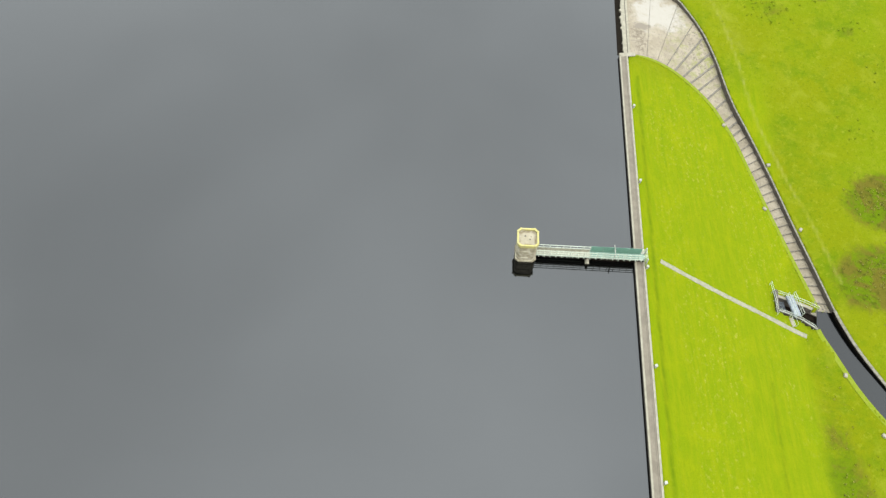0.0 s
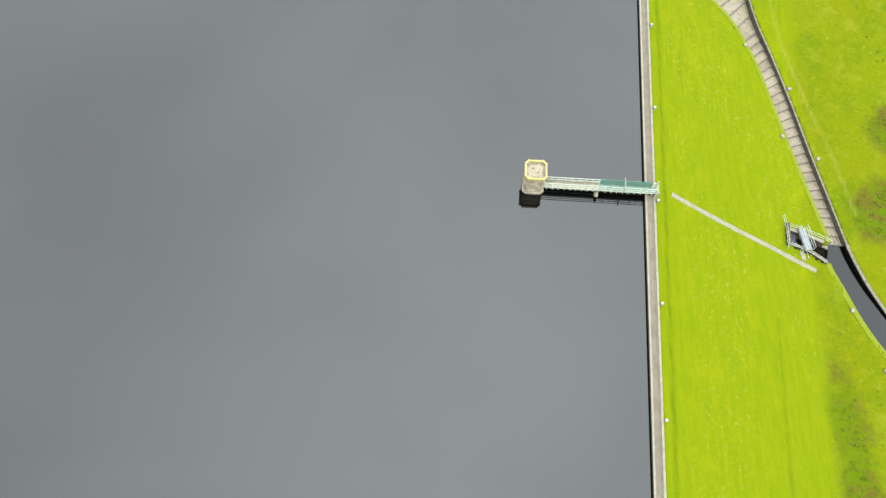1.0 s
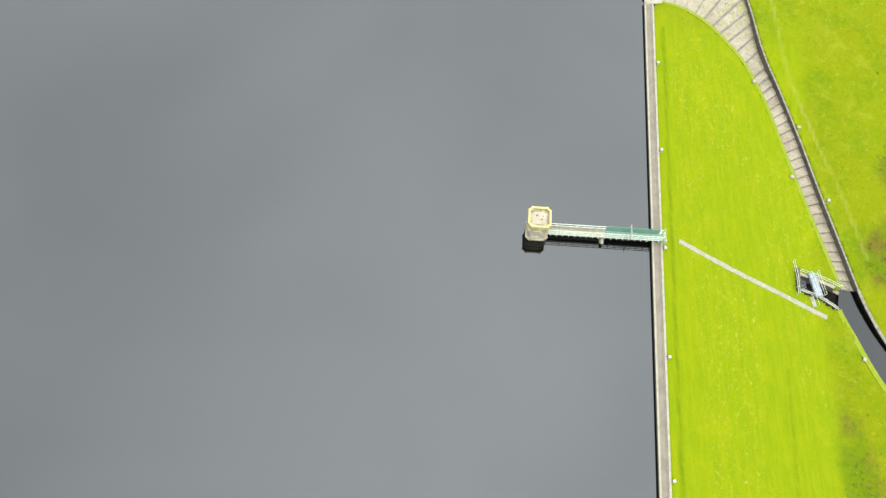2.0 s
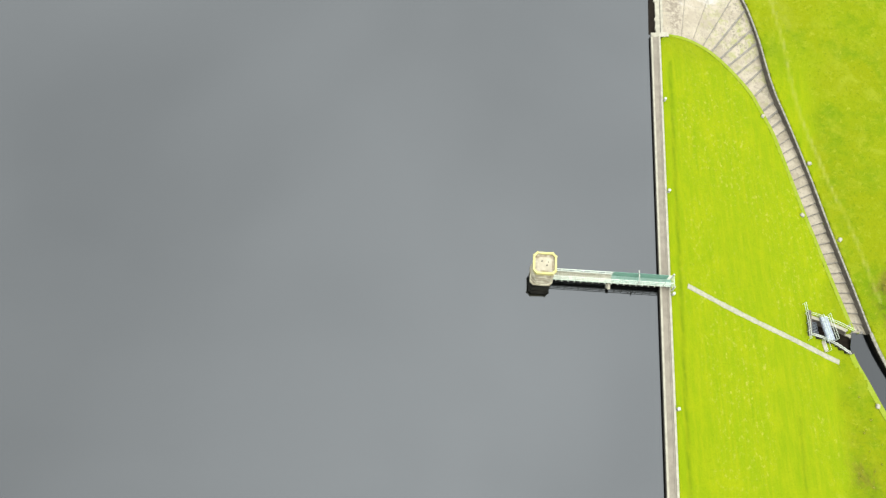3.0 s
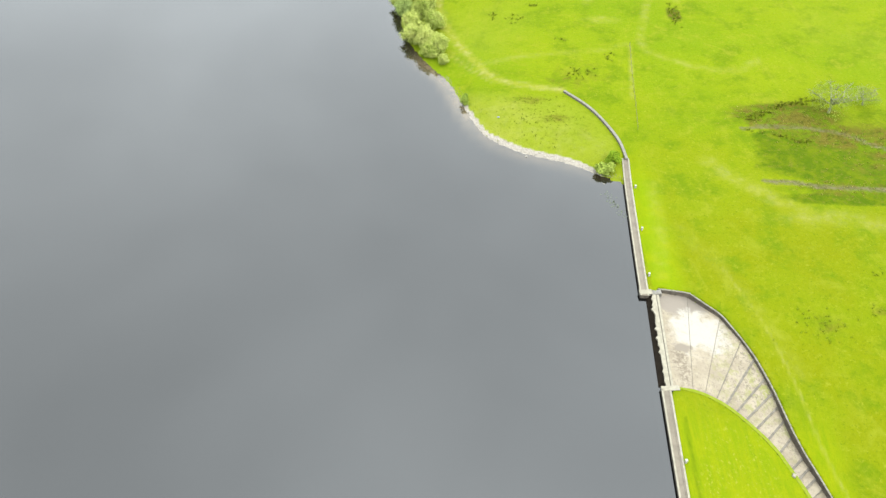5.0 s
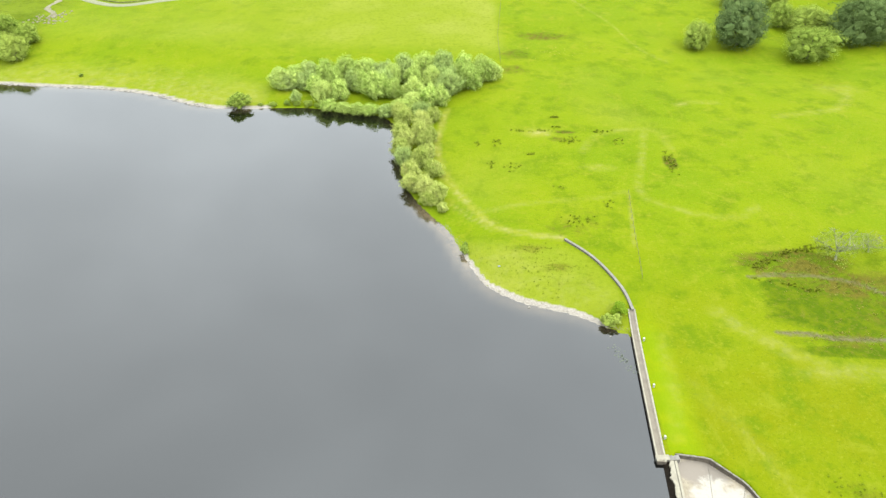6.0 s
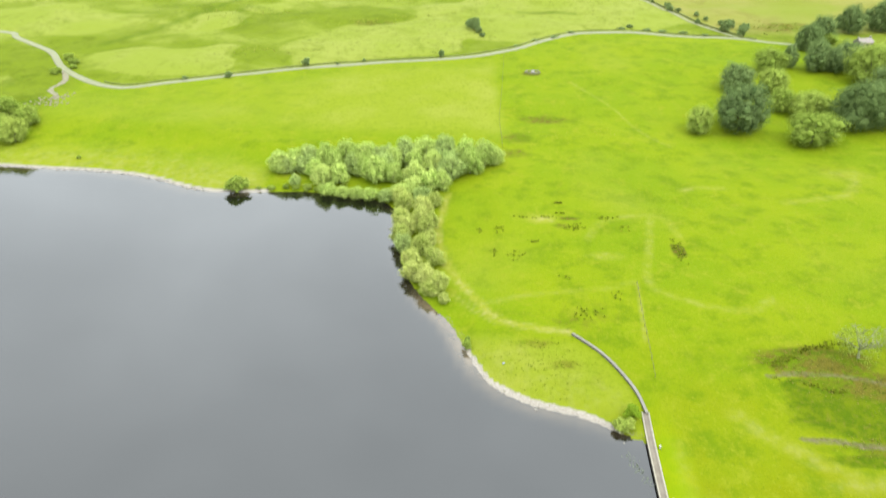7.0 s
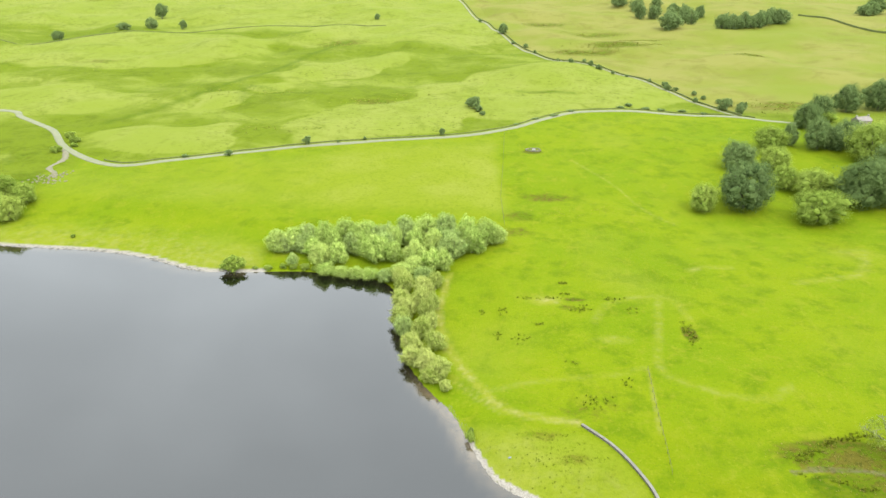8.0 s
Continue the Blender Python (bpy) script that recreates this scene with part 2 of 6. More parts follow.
    stone = n.mix(n.ramp(n.noise(3.0, 4, 0.7), 0.35, 0.65), (0.190, 0.172, 0.146), (0.128, 0.113, 0.092))
    grav = n.ramp(n.math("ADD", n.attr("gravel"), n.math("MULTIPLY", n.noise(2.4, 4, 0.6), 0.3)), 0.42, 0.8)
    c = n.mix(grav, c, stone)
    # stony tracks sunk in the rough ground
    rut = n.mix(n.ramp(n.noise(1.6, 5, 0.75), 0.4, 0.62), (0.078, 0.066, 0.038), (0.046, 0.046, 0.014))
    c = n.mix(n.ramp(n.math("ADD", n.attr("track"), n.math("MULTIPLY", n.noise(0.5, 6, 0.75, 0.5), 0.8)), 0.62, 1.15), c, rut)
    n.bump(n.noise(1.6, 5, 0.7), 0.7, 0.25)
    return n.colour(c)


def make_water(name="water", rough=0.04, ior=1.52):
    n = Nodes(name, rough, 0.5)
    n.bsdf.inputs["IOR"].default_value = ior
    c = n.mix(n.ramp(n.noise(0.02, 3), 0.4, 0.65), (0.0008, 0.0009, 0.0009), (0.0012, 0.0012, 0.0011))
    shallow = n.mix(n.ramp(n.noise(0.4, 4), 0.4, 0.65), (0.078, 0.058, 0.034), (0.048, 0.038, 0.024))
    c = n.mix(n.attr("shallow"), c, shallow)
    n.bump(n.noise(0.9, 3, 0.5, 0.0, (1.0, 2.2, 1.0)), 0.05, 0.05)
    return n.colour(c)


def make_leaf(name, dark, light, dry):
    n = Nodes(name, 1.0, 0.05)
    c = n.mix(n.island(), dark, light)
    c = n.mix(n.ramp(n.noise(0.5, 3), 0.45, 0.7, 0, 0.6), c, dry)
    c = n.mix(n.math("MULTIPLY", n.random(), 0.5), c, dry)
    # no two trees of a kind are quite as dark
    own = n.math("FRACT", n.math("MULTIPLY", n.random(), 7.31), 0.0)
    c = n.mix(n.math("MULTIPLY", own, 0.42), c, tuple(v * 0.8 for v in dark))
    c = n.mix(n.ramp(n.noise(1.4, 3, 0.6), 0.52, 0.75, 0, 0.3), c, dark)
    glow = n.tree.nodes.new("ShaderNodeBsdfTranslucent")
    n.link(c, glow.inputs["Color"])
    both = n.tree.nodes.new("ShaderNodeMixShader")
    both.inputs[0].default_value = 0.45
    n.colour(c)
    n.link(n.bsdf.outputs[0], both.inputs[1])
    n.link(glow.outputs[0], both.inputs[2])
    n.link(both.outputs[0], n.tree.nodes["Material Output"].inputs["Surface"])
    return n.mat


def make_apron():
    """Bleached spillway concrete with moss, silt and a white lime stain."""
    n = Nodes("apron_concrete", 0.85, 0.25)

    def stain(x, y, a, b, lo=0.75, hi=1.15):
        sub = n.tree.nodes.new("ShaderNodeVectorMath")
        sub.operation = "SUBTRACT"
        sub.inputs[1].default_value = (x, y, 0)
        n.link(n.pos, sub.inputs[0])
        mul = n.tree.nodes.new("ShaderNodeVectorMath")
        mul.operation = "MULTIPLY"
        mul.inputs[1].default_value = (1 / a, 1 / b, 0)
        n.link(sub.outputs[0], mul.inputs[0])
        size = n.tree.nodes.new("ShaderNodeVectorMath")
        size.operation = "LENGTH"
        n.link(mul.outputs[0], size.inputs[0])
        return n.ramp(n.math("ADD", size.outputs["Value"], n.math("MULTIPLY", n.noise(0.45, 6, 0.72, 0.6), 2.2)), hi + 1.1, lo + 1.1)

    c = n.mix(n.ramp(n.noise(0.4, 5, 0.65), 0.4, 0.62), (0.156, 0.132, 0.096), (0.120, 0.099, 0.069))
    c = n.mix(n.math("MULTIPLY", n.random(), 0.35), c, (0.172, 0.147, 0.110))
    c = n.mix(n.ramp(n.noise(2.0, 6, 0.8), 0.5, 0.66, 0, 0.7), c, (0.080, 0.066, 0.048))
    c = n.mix(n.math("MULTIPLY", n.attr("moss"), n.ramp(n.noise(0.7, 5, 0.7), 0.46, 0.64, 0, 0.6)), c, (0.108, 0.108, 0.034))
    c = n.mix(n.math("MULTIPLY", stain(34.3, 99.5, 1.3, 4.4, 0.5, 1.3), n.ramp(n.noise(1.6, 6, 0.8), 0.42, 0.58)), c, (0.080, 0.064, 0.046))
    c = n.mix(stain(38.6, 113.0, 4.6, 2.6), c, (0.100, 0.086, 0.070))
    c = n.mix(stain(35.2, 112.0, 2.4, 2.6), c, (0.108, 0.092, 0.074))
    c = n.mix(stain(38.8, 106.6, 6.0, 5.4, 0.5, 0.95), c, (0.184, 0.168, 0.142))
    c = n.mix(n.math("MULTIPLY", n.attr("moss"), n.ramp(n.noise(1.3, 6, 0.8), 0.52, 0.62, 0, 0.6)), c, (0.072, 0.062, 0.044))
    c = n.mix(stain(35.4, 103.2, 2.0, 1.0, 0.6, 0.9), c, (0.104, 0.088, 0.068))
    c = n.mix(n.ramp(n.noise(0.9, 6, 0.8, 0.8), 0.56, 0.66, 0, 0.5), c, (0.098, 0.084, 0.062))
    n.bump(n.noise(5, 4), 0.5, 0.03)
    return n.colour(c)


GRASS, WATER = make_grass(), make_water()
# rougher and less reflective than the lake, so the channel renders darker
TAILWATER = make_water("dim_tail_water", 0.12, 1.36)
APRON = make_apron()
CONCRETE = plain("concrete", (0.117, 0.109, 0.092), (0.084, 0.077, 0.064), 1.2)
COPING = plain("pale_coping", (0.169, 0.154, 0.115), (0.132, 0.118, 0.087), 1.5)
CREST = plain("crest_surface", (0.080, 0.066, 0.048), (0.102, 0.086, 0.063), 0.9)
MASONRY = plain("masonry", (0.068, 0.056, 0.042), (0.040, 0.033, 0.025), 1.4, 0.8, 0.3, 0.05)
# near black: sill ledge, tail channel's right wall, outlet floor, bridge girders
NEAR_BLACK = plain("near_black_surface", (0.004, 0.003, 0.002), (0.008, 0.006, 0.004), 2.0, 0.8, 0.03, 0.03)
DRYSTONE = plain("dry_stone", (0.132, 0.121, 0.094), (0.079, 0.071, 0.054), 2.5, 0.9, 0.2, 0.06)
TOWERSTONE = plain("tower_stone", (0.270, 0.245, 0.180), (0.140, 0.118, 0.076), 1.3, 0.85, 0.2, 0.04)
TOWERTOP = plain("tower_roof", (0.209, 0.184, 0.13), (0.16, 0.138, 0.095), 1.2)
YELLOW = plain("faded_yellow_paint", (0.257, 0.225, 0.064), (0.214, 0.189, 0.085), 2.0, 0.6)
STEEL = plain("pale_green_steel", (0.30, 0.32, 0.25), (0.22, 0.25, 0.20), 3.0, 0.5, 0.5, 0.005)
GALV = plain("galvanised_steel", (0.160, 0.176, 0.188), (0.120, 0.132, 0.144), 3.0, 0.6, 0.3, 0.005)
TEAL = plain("teal_mesh", (0.062, 0.138, 0.098), (0.086, 0.160, 0.120), 3.0, 0.6, 0.3, 0.01)
GRATING = plain("pale_green_grating", (0.095, 0.165, 0.125), (0.130, 0.190, 0.150), 3.0, 0.6, 0.3, 0.01)
PLANK = plain("weathered_planks", (0.250, 0.238, 0.178), (0.165, 0.155, 0.112), 4.0)
GRAVELPATH = plain("gravel_path", (0.151, 0.142, 0.099), (0.116, 0.113, 0.074), 2.0)
ROAD = plain("pale_asphalt", (0.112, 0.114, 0.060), (0.092, 0.096, 0.048), 0.6)
WHITE = plain("white_paint", (0.221, 0.217, 0.185), (0.179, 0.176, 0.146), 3.0, 0.6)
BARK = plain("bark", (0.09, 0.075, 0.055), (0.05, 0.042, 0.032), 3.0)
FENCEWOOD = plain("weathered_fence_wood", (0.080, 0.088, 0.028), (0.060, 0.070, 0.018), 3.0)
DEADWOOD = plain("bleached_wood", (0.165, 0.168, 0.104), (0.120, 0.126, 0.070), 3.0, 0.9, 0.1)
LEAF_ASHEN = make_leaf("sparse_ashen_leaves", (0.100, 0.150, 0.020), (0.190, 0.240, 0.046), (0.175, 0.200, 0.046))
RUSH = plain("rushes", (0.098, 0.132, 0.008), (0.126, 0.150, 0.010), 1.5, 1.0, 0.03)
FRINGE = plain("dark_scrub_leaves", (0.084, 0.106, 0.006), (0.114, 0.122, 0.014), 1.5, 1.0, 0.03)
LICHEN = plain("lichened_edge", (0.104, 0.122, 0.012), (0.088, 0.114, 0.004), 1.5, 0.95, 0.1)
MOSSWALL = plain("mossy_wall_stone", (0.100, 0.114, 0.040), (0.068, 0.083, 0.022), 1.0, 0.95, 0.1, 0.05)
LEAF_MID = make_leaf("pale_grove_leaves", (0.125, 0.195, 0.042), (0.420, 0.510, 0.160), (0.350, 0.405, 0.135))
SLATE = plain("slate_roof", (0.150, 0.128, 0.112), (0.112, 0.098, 0.084), 1.0)
RENDERED = plain("pale_render", (0.21, 0.198, 0.158), (0.173, 0.162, 0.128), 1.0)
LEAF_GROVE = make_leaf("grove_leaves", (0.135, 0.225, 0.026), (0.500, 0.600, 0.165), (0.420, 0.470, 0.140))
LEAF_DARK = make_leaf("dark_leaves", (0.050, 0.086, 0.026), (0.200, 0.262, 0.090), (0.150, 0.205, 0.060))
LEAF_YELLOW = make_leaf("yellowish_leaves", (0.140, 0.200, 0.022), (0.480, 0.530, 0.140), (0.400, 0.410, 0.135))
LEAF_PALE = make_leaf("ash_leaves", (0.100, 0.165, 0.018), (0.320, 0.400, 0.072), (0.268, 0.310, 0.066))
# distant haze is put into this leaf colour, which is paler and greyer
LEAF_FAR = make_leaf("haze_paled_leaves", (0.100, 0.150, 0.045), (0.175, 0.235, 0.085), (0.165, 0.215, 0.075))
LEAF_LIME = make_leaf("fresh_leaves", (0.11, 0.21, 0.008), (0.24, 0.37, 0.020), (0.23, 0.30, 0.03))

# ---------------------------------------------------------------- mesh helpers


def link_mesh(name, bm, material, parent=None, smooth=False):
    me = bpy.data.meshes.new(name)
    bm.normal_update()
    bm.to_mesh(me)
    bm.free()
    me.materials.append(material)
    if smooth:
        me.polygons.foreach_set("use_smooth", [True] * len(me.polygons))
    ob = new(name, me)
    if parent:
        ob.parent = parent
    return ob


def part(name, bm, material, parent, label="", smooth=False):
    ob = link_mesh(name, bm, material, parent, smooth)
    return tagged(ob, label) if label else ob


def empty(name, m=None):
    ob = new(name)
    ob.empty_display_size = 0.5
    if m is not None:
        ob.matrix_basis = m
    return ob


def add_box(bm, size, m=None, bevel=0.0):
    r = bmesh.ops.create_cube(bm, size=1.0)
    vs = r["verts"]
    bmesh.ops.scale(bm, vec=size, verts=vs)
    if bevel:
        es = list({e for v in vs for e in v.link_edges})
        vs = list({v for f in bmesh.ops.bevel(bm, geom=es, offset=bevel, segments=1, affect="EDGES")["faces"] for v in f.verts} | {v for v in vs if v.is_valid})
    if m is not None:
        bmesh.ops.transform(bm, matrix=m, verts=vs)


def box(size, m=None, bevel=0.0):
    bm = bmesh.new()
    add_box(bm, size, m, bevel)
    return bm


def add_rod(bm, a, b, r1, r2=None, seg=6):
    a, b = Vector(a), Vector(b)
    d = b - a
    m = Matrix.Translation((a + b) / 2) @ d.to_track_quat("Z", "Y").to_matrix().to_4x4()
    bmesh.ops.create_cone(bm, cap_ends=True, segments=seg, radius1=r1, radius2=r1 if r2 is None else r2, depth=d.length, matrix=m)


def rod(a, b, r1, r2=None, seg=6):
    bm = bmesh.new()
    add_rod(bm, a, b, r1, r2, seg)
    return bm


def smooth_line(pts, step):
    """Points about every step metres on a Catmull-Rom curve through pts."""
    p = [np.array(q, float) for q in pts]
    p = [2 * p[0] - p[1]] + p + [2 * p[-1] - p[-2]]
    out = []
    for i in range(1, len(p) - 2):
        a, b, c, d = p[i - 1:i + 3]
        n = max(1, int(np.linalg.norm(c - b) / step))
        for k in range(n):
            t = k / n
            out.append(0.5 * (2 * b + (c - a) * t + (2 * a - 5 * b + 4 * c - d) * t * t + (3 * b - a - 3 * c + d) * t ** 3))
    out.append(p[-2])
    return np.array(out)


def sides(line):
    """Unit normals to the left of a plan line."""
    d = np.gradient(line[:, :2], axis=0)
    d /= np.linalg.norm(d, axis=1, keepdims=True)
    return np.stack([-d[:, 1], d[:, 0]], 1)


def sweep(line, profile, zs):
    """A closed profile of (offset to the left, height) carried along a plan line whose level is zs."""
    bm = bmesh.new()
    nrm = sides(line)
    rings = []
    for p, s, z in zip(line, nrm, zs):
        rings.append([bm.verts.new((p[0] + s[0] * o, p[1] + s[1] * o, z + h)) for o, h in profile])
    n = len(profile)
    for a, b in zip(rings, rings[1:]):
        for k in range(n):
            bm.faces.new((a[k], a[(k + 1) % n], b[(k + 1) % n], b[k]))
    bm.faces.new(rings[0][::-1])
    bm.faces.new(rings[-1])
    bmesh.ops.recalc_face_normals(bm, faces=bm.faces[:])
    return bm


# ---------------------------------------------------------------- the ground


def ease(a, b, v):
    s = np.clip((v - a) / (b - a), 0, 1)
    return s * s * (3 - 2 * s)


def dam_edge(y):
    """x of the dam crest's edge towards the water."""
    return 29.76 + 0.0662 * (y - 92.4)


def wave(x, y, size, seed):
    """Soft, uneven relief of about -1 to 1."""
    r = np.random.RandomState(seed)
    out = np.zeros_like(x, dtype=float)
    for k in range(7):
        a, ph, s = r.uniform(0, 6.283), r.uniform(0, 6.283), size * r.uniform(0.6, 1.7)
        out += np.sin((x * np.cos(a) + y * np.sin(a)) * 6.283 / s + ph + 0.8 * np.sin((x * np.sin(a) - y * np.cos(a)) * 4 / s + ph))
    return out / 3.5


SHORE = [(33.0, 143.2), (27.5, 146.1), (21.3, 150.0), (12.6, 153.2), (5.9, 158.9), (1.5, 170.0), (-2.0, 180.3), (-8.9, 192.0),
         (-14.0, 208.0), (-16.5, 234.0), (-22, 245), (-33.0, 247.5), (-47.2, 252), (-67, 251), (-79.5, 252.8), (-98.8, 262.7),
         (-119, 268.2), (-148, 272), (-200, 283), (-280, 330), (-420, 340), (-600, 250)]
shore_line = smooth_line(SHORE, 3.0)
shore_line[2:] += 0.25 * np.stack([wave(shore_line[2:, 0], shore_line[2:, 1], 9, 3), wave(shore_line[2:, 0], shore_line[2:, 1], 9, 4)], 1)
lake_ring = np.vstack([shore_line, [(-600, -300), (-10, -300), (dam_edge(-160) + 0.6, -160), (dam_edge(93) + 0.6, 93), (dam_edge(93) + 1.4, 94),
                                    (32.4, 112.6), (30.8, 113.4), (31.8, 126), (32.9, 141)]])


def inside(x, y, ring):
    p, q = ring, np.roll(ring, -1, axis=0)
    dy = np.where(q[:, 1] == p[:, 1], 1e-9, q[:, 1] - p[:, 1])
    out = np.zeros(x.shape, bool)
    for i in range(0, x.size, 4000):
        u, v = x[i:i + 4000, None], y[i:i + 4000, None]
        cross = ((p[:, 1] > v) != (q[:, 1] > v)) & (u < (q[:, 0] - p[:, 0]) * (v - p[:, 1]) / dy + p[:, 0])
        out[i:i + 4000] = cross.sum(1) % 2 == 1
    return out


def line_dist(x, y, line):
    a, d = line[:-1, :2], np.diff(line[:, :2], axis=0)
    dd = np.maximum((d ** 2).sum(1), 1e-9)
    best = np.empty(x.shape)
    for i in range(0, x.size, 4000):
        u, v = x[i:i + 4000, None] - a[:, 0], y[i:i + 4000, None] - a[:, 1]
        t = np.clip((u * d[:, 0] + v * d[:, 1]) / dd, 0, 1)
        best[i:i + 4000] = np.sqrt((((u - t * d[:, 0]) ** 2 + (v - t * d[:, 1]) ** 2)).min(1))
    return best


def macro(x, y):
    rise = np.interp(y, [-400, 0, 51, 75, 84, 96, 108, 113, 125, 150, 210, 280, 330, 400, 460, 600, 800, 1200, 2000, 3600],
                     [-10.5, -9.6, -8.3, -6.7, -5.7, -3.3, -1.0, -0.3, 0.1, 0.5, 2.4, 3.8, 6.5, 9.6, 11, 16, 27, 52, 95, 170])
    return rise - 4 * np.exp(-((x - 118) / 55) ** 2 - ((y - 300) / 50) ** 2)


def land(x, y):
    m = macro(x, y)
    slope = np.interp(y, [103, 114, 152, 185], [0.38, 0.2, 0.12, 0.06])
    bank = 0.58 - slope * np.maximum(x - dam_edge(np.minimum(y, 118)) - 2.4, 0)
    k = 0.4
    joined = k * np.logaddexp(np.clip(bank, -60, 60) / k, np.clip(m, -60, 60) / k)
    w = ease(150, 195, y)
    return joined * (1 - w) + m * w


# the spillway: pairs of points on its two sides and the level of its floor
FAN = [((31.8, 95.0), (33.35, 114.4), -0.12), ((35.0, 95.1), (38.4, 114.0), -0.9), ((36.8, 94.9), (42.9, 109.9), -1.4), ((38.5, 94.4), (45.2, 105.4), -1.9),
       ((39.9, 93.8), (46.5, 102.3), -2.5), ((41.3, 92.9), (47.4, 99.1), -3.1), ((42.5, 91.9), (48.0, 96.8), -3.7), ((43.8, 90.7), (48.4, 94.8), -4.3),
       ((45.2, 89.2), (48.8, 92.7), -4.9), ((46.5, 87.4), (49.3, 90.2), -5.5), ((47.6, 85.0), (50.1, 87.2), -6.1)]
RUN = [((47.6, 85.0), (50.1, 87.2), -6.0), ((49.2, 81.0), (51.7, 82.2), -6.6), ((51.0, 73.6), (53.7, 74.2), -7.35), ((52.5, 66.8), (55.4, 65.6), -8.0),
       ((54.4, 59.2), (57.1, 57.6), -8.65), ((56.5, 50.7), (58.5, 50.3), -9.15)]
run_l = smooth_line([a for a, b, z in RUN], 0.25)
run_r = smooth_line([b for a, b, z in RUN], 0.25)


def resample(line, n):
    s = np.r_[0, np.cumsum(np.linalg.norm(np.diff(line, axis=0), axis=1))]
    return np.stack([np.interp(np.linspace(0, s[-1], n), s, line[:, k]) for k in range(line.shape[1])], 1)


STEPS = 25
run_l, run_r = resample(run_l, STEPS), resample(run_r, STEPS)
run_z = np.interp(run_l[:, 1][::-1], [q[0][1] for q in RUN][::-1], [q[2] for q in RUN][::-1])[::-1]
stations = [(np.array(a), np.array(b), z) for a, b, z in FAN[:-1]] + [(a, b, z) for a, b, z in zip(run_l, run_r, run_z)]
left_side = np.array([q[0] for q in stations])
right_side = np.array([q[1] for q in stations])
CHANNEL_L = [(56.4, 50.6), (55.7, 47.4), (57.1, 43.4), (59.0, 38.4), (61.5, 33.6), (67, 25), (76, 13), (90, -4)]
CHANNEL_R = [(58.45, 50.3), (58.9, 48.2), (60.2, 44.2), (62.45, 39.4), (65.05, 34.6), (70.5, 27), (80, 15), (94, -2)]
chan_l, chan_r = resample(smooth_line(CHANNEL_L, 1.0), 60), resample(smooth_line(CHANNEL_R, 1.0), 60)
OUTLET_L = [(49.6, 49.9), (51.4, 49.6), (53.4, 48.8), (55.4, 47.4)]
OUTLET_R = [(49.9, 52.1), (52.0, 51.7), (54.3, 50.9), (56.3, 49.8)]
out_l, out_r = resample(smooth_line(OUTLET_L, 0.5), 14), resample(smooth_line(OUTLET_R, 0.5), 14)


def widened(a, b, k):
    """A ring round two side lines, k metres wider on either side."""
    d = (b - a) / np.linalg.norm(b - a, axis=1, keepdims=True)
    return np.vstack([a - d * k, (b + d * k)[::-1]])


SILL_PIT = np.array([(30.3, 94.6), (33.2, 94.9), (34.2, 114.3), (31.4, 113.4)])
PITS = [SILL_PIT, widened(left_side, right_side, 0.1), widened(chan_l, chan_r, 0.12), widened(out_l, out_r, 0.15)]
WORN = [([(-2.5, 246), (-4.0, 234), (-5.0, 222), (-3.5, 208), (0.5, 196), (4.5, 187.5), (9, 180), (15, 176.8), (23.5, 174.9)], (1.6, 0.95)), ([(-1.2, 191), (3.5, 184), (9, 178.5)], (1.0, 0.5)),
        ([(53, 228), (49, 212), (45, 194), (52, 187), (64, 183), (71, 188)], (1.8, 0.36)), ([(34, 216), (39, 225), (51, 230), (57, 226), (58, 218)], (2.0, 0.3)), ([(48, 352), (61, 319), (67, 298), (74, 286)], (1.0, 0.4)),
        ([(67, 247), (73, 250), (80, 250)], (2.0, 0.5)), ([(8, 187), (20, 190), (34, 192), (42, 195)], (1.5, 0.25)), ([(42, 194), (40.4, 182), (39, 172)], (0.9, 0.5)), ([(95, 240), (115, 246), (126, 262)], (2.5, 0.45)),
        ([(45.5, 120), (49.5, 108), (51.8, 97), (52.6, 90.5), (53.8, 83.6), (55.3, 78), (56.8, 72.2), (58.2, 67.6), (59.7, 61), (60.8, 55)], (0.38, 0.5)), ([(40, 130), (46, 118), (53, 100)], (2.4, 0.12)), ([(50, 150), (58, 140), (70, 133), (110, 125)], (2.8, 0.4)),
        ([(34.5, 118), (36.5, 128), (37.5, 142)], (2.2, 0.2))]


# pale hummocks of the moor: centre, half lengths, turn and height
MOUNDS = [(-228, 464, 58, 34, -12, 1.6), (-134, 383, 36, 26, -8, 2.0), (-129, 455, 15, 22, 0, 1.2), (-245, 632, 104, 80, 0, 2.0), (-111, 491, 9, 13, 0, 0.8),
          (-70, 558, 62, 25, 56, 1.4), (62, 482, 92, 62, 22, 1.2), (-28, 424, 62, 34, 38, 1.4), (-30, 700, 90, 50, 10, 1.5), (-330, 420, 60, 40, 0, 1.5)]


def hummock(x, y):
    """How far inside a hummock a place lies (0 at its edge), and the height that it adds."""
    best, up = np.full(np.shape(x), -1.0), np.zeros(np.shape(x))
    wx, wy = x + 5 * wave(x, y, 44, 41), y + 6 * wave(x, y, 44, 42)
    for cx, cy, a, b, turn, rise in MOUNDS:
        t = math.radians(turn)
        u, v = (wx - cx) * math.cos(t) + (wy - cy) * math.sin(t), (wy - cy) * math.cos(t) - (wx - cx) * math.sin(t)
        q = 1 - np.sqrt((u / a) ** 2 + (v / b) ** 2)
        best = np.maximum(best, q)
        up = np.maximum(up, rise * ease(-0.08, 0.5, q))
    return best, up


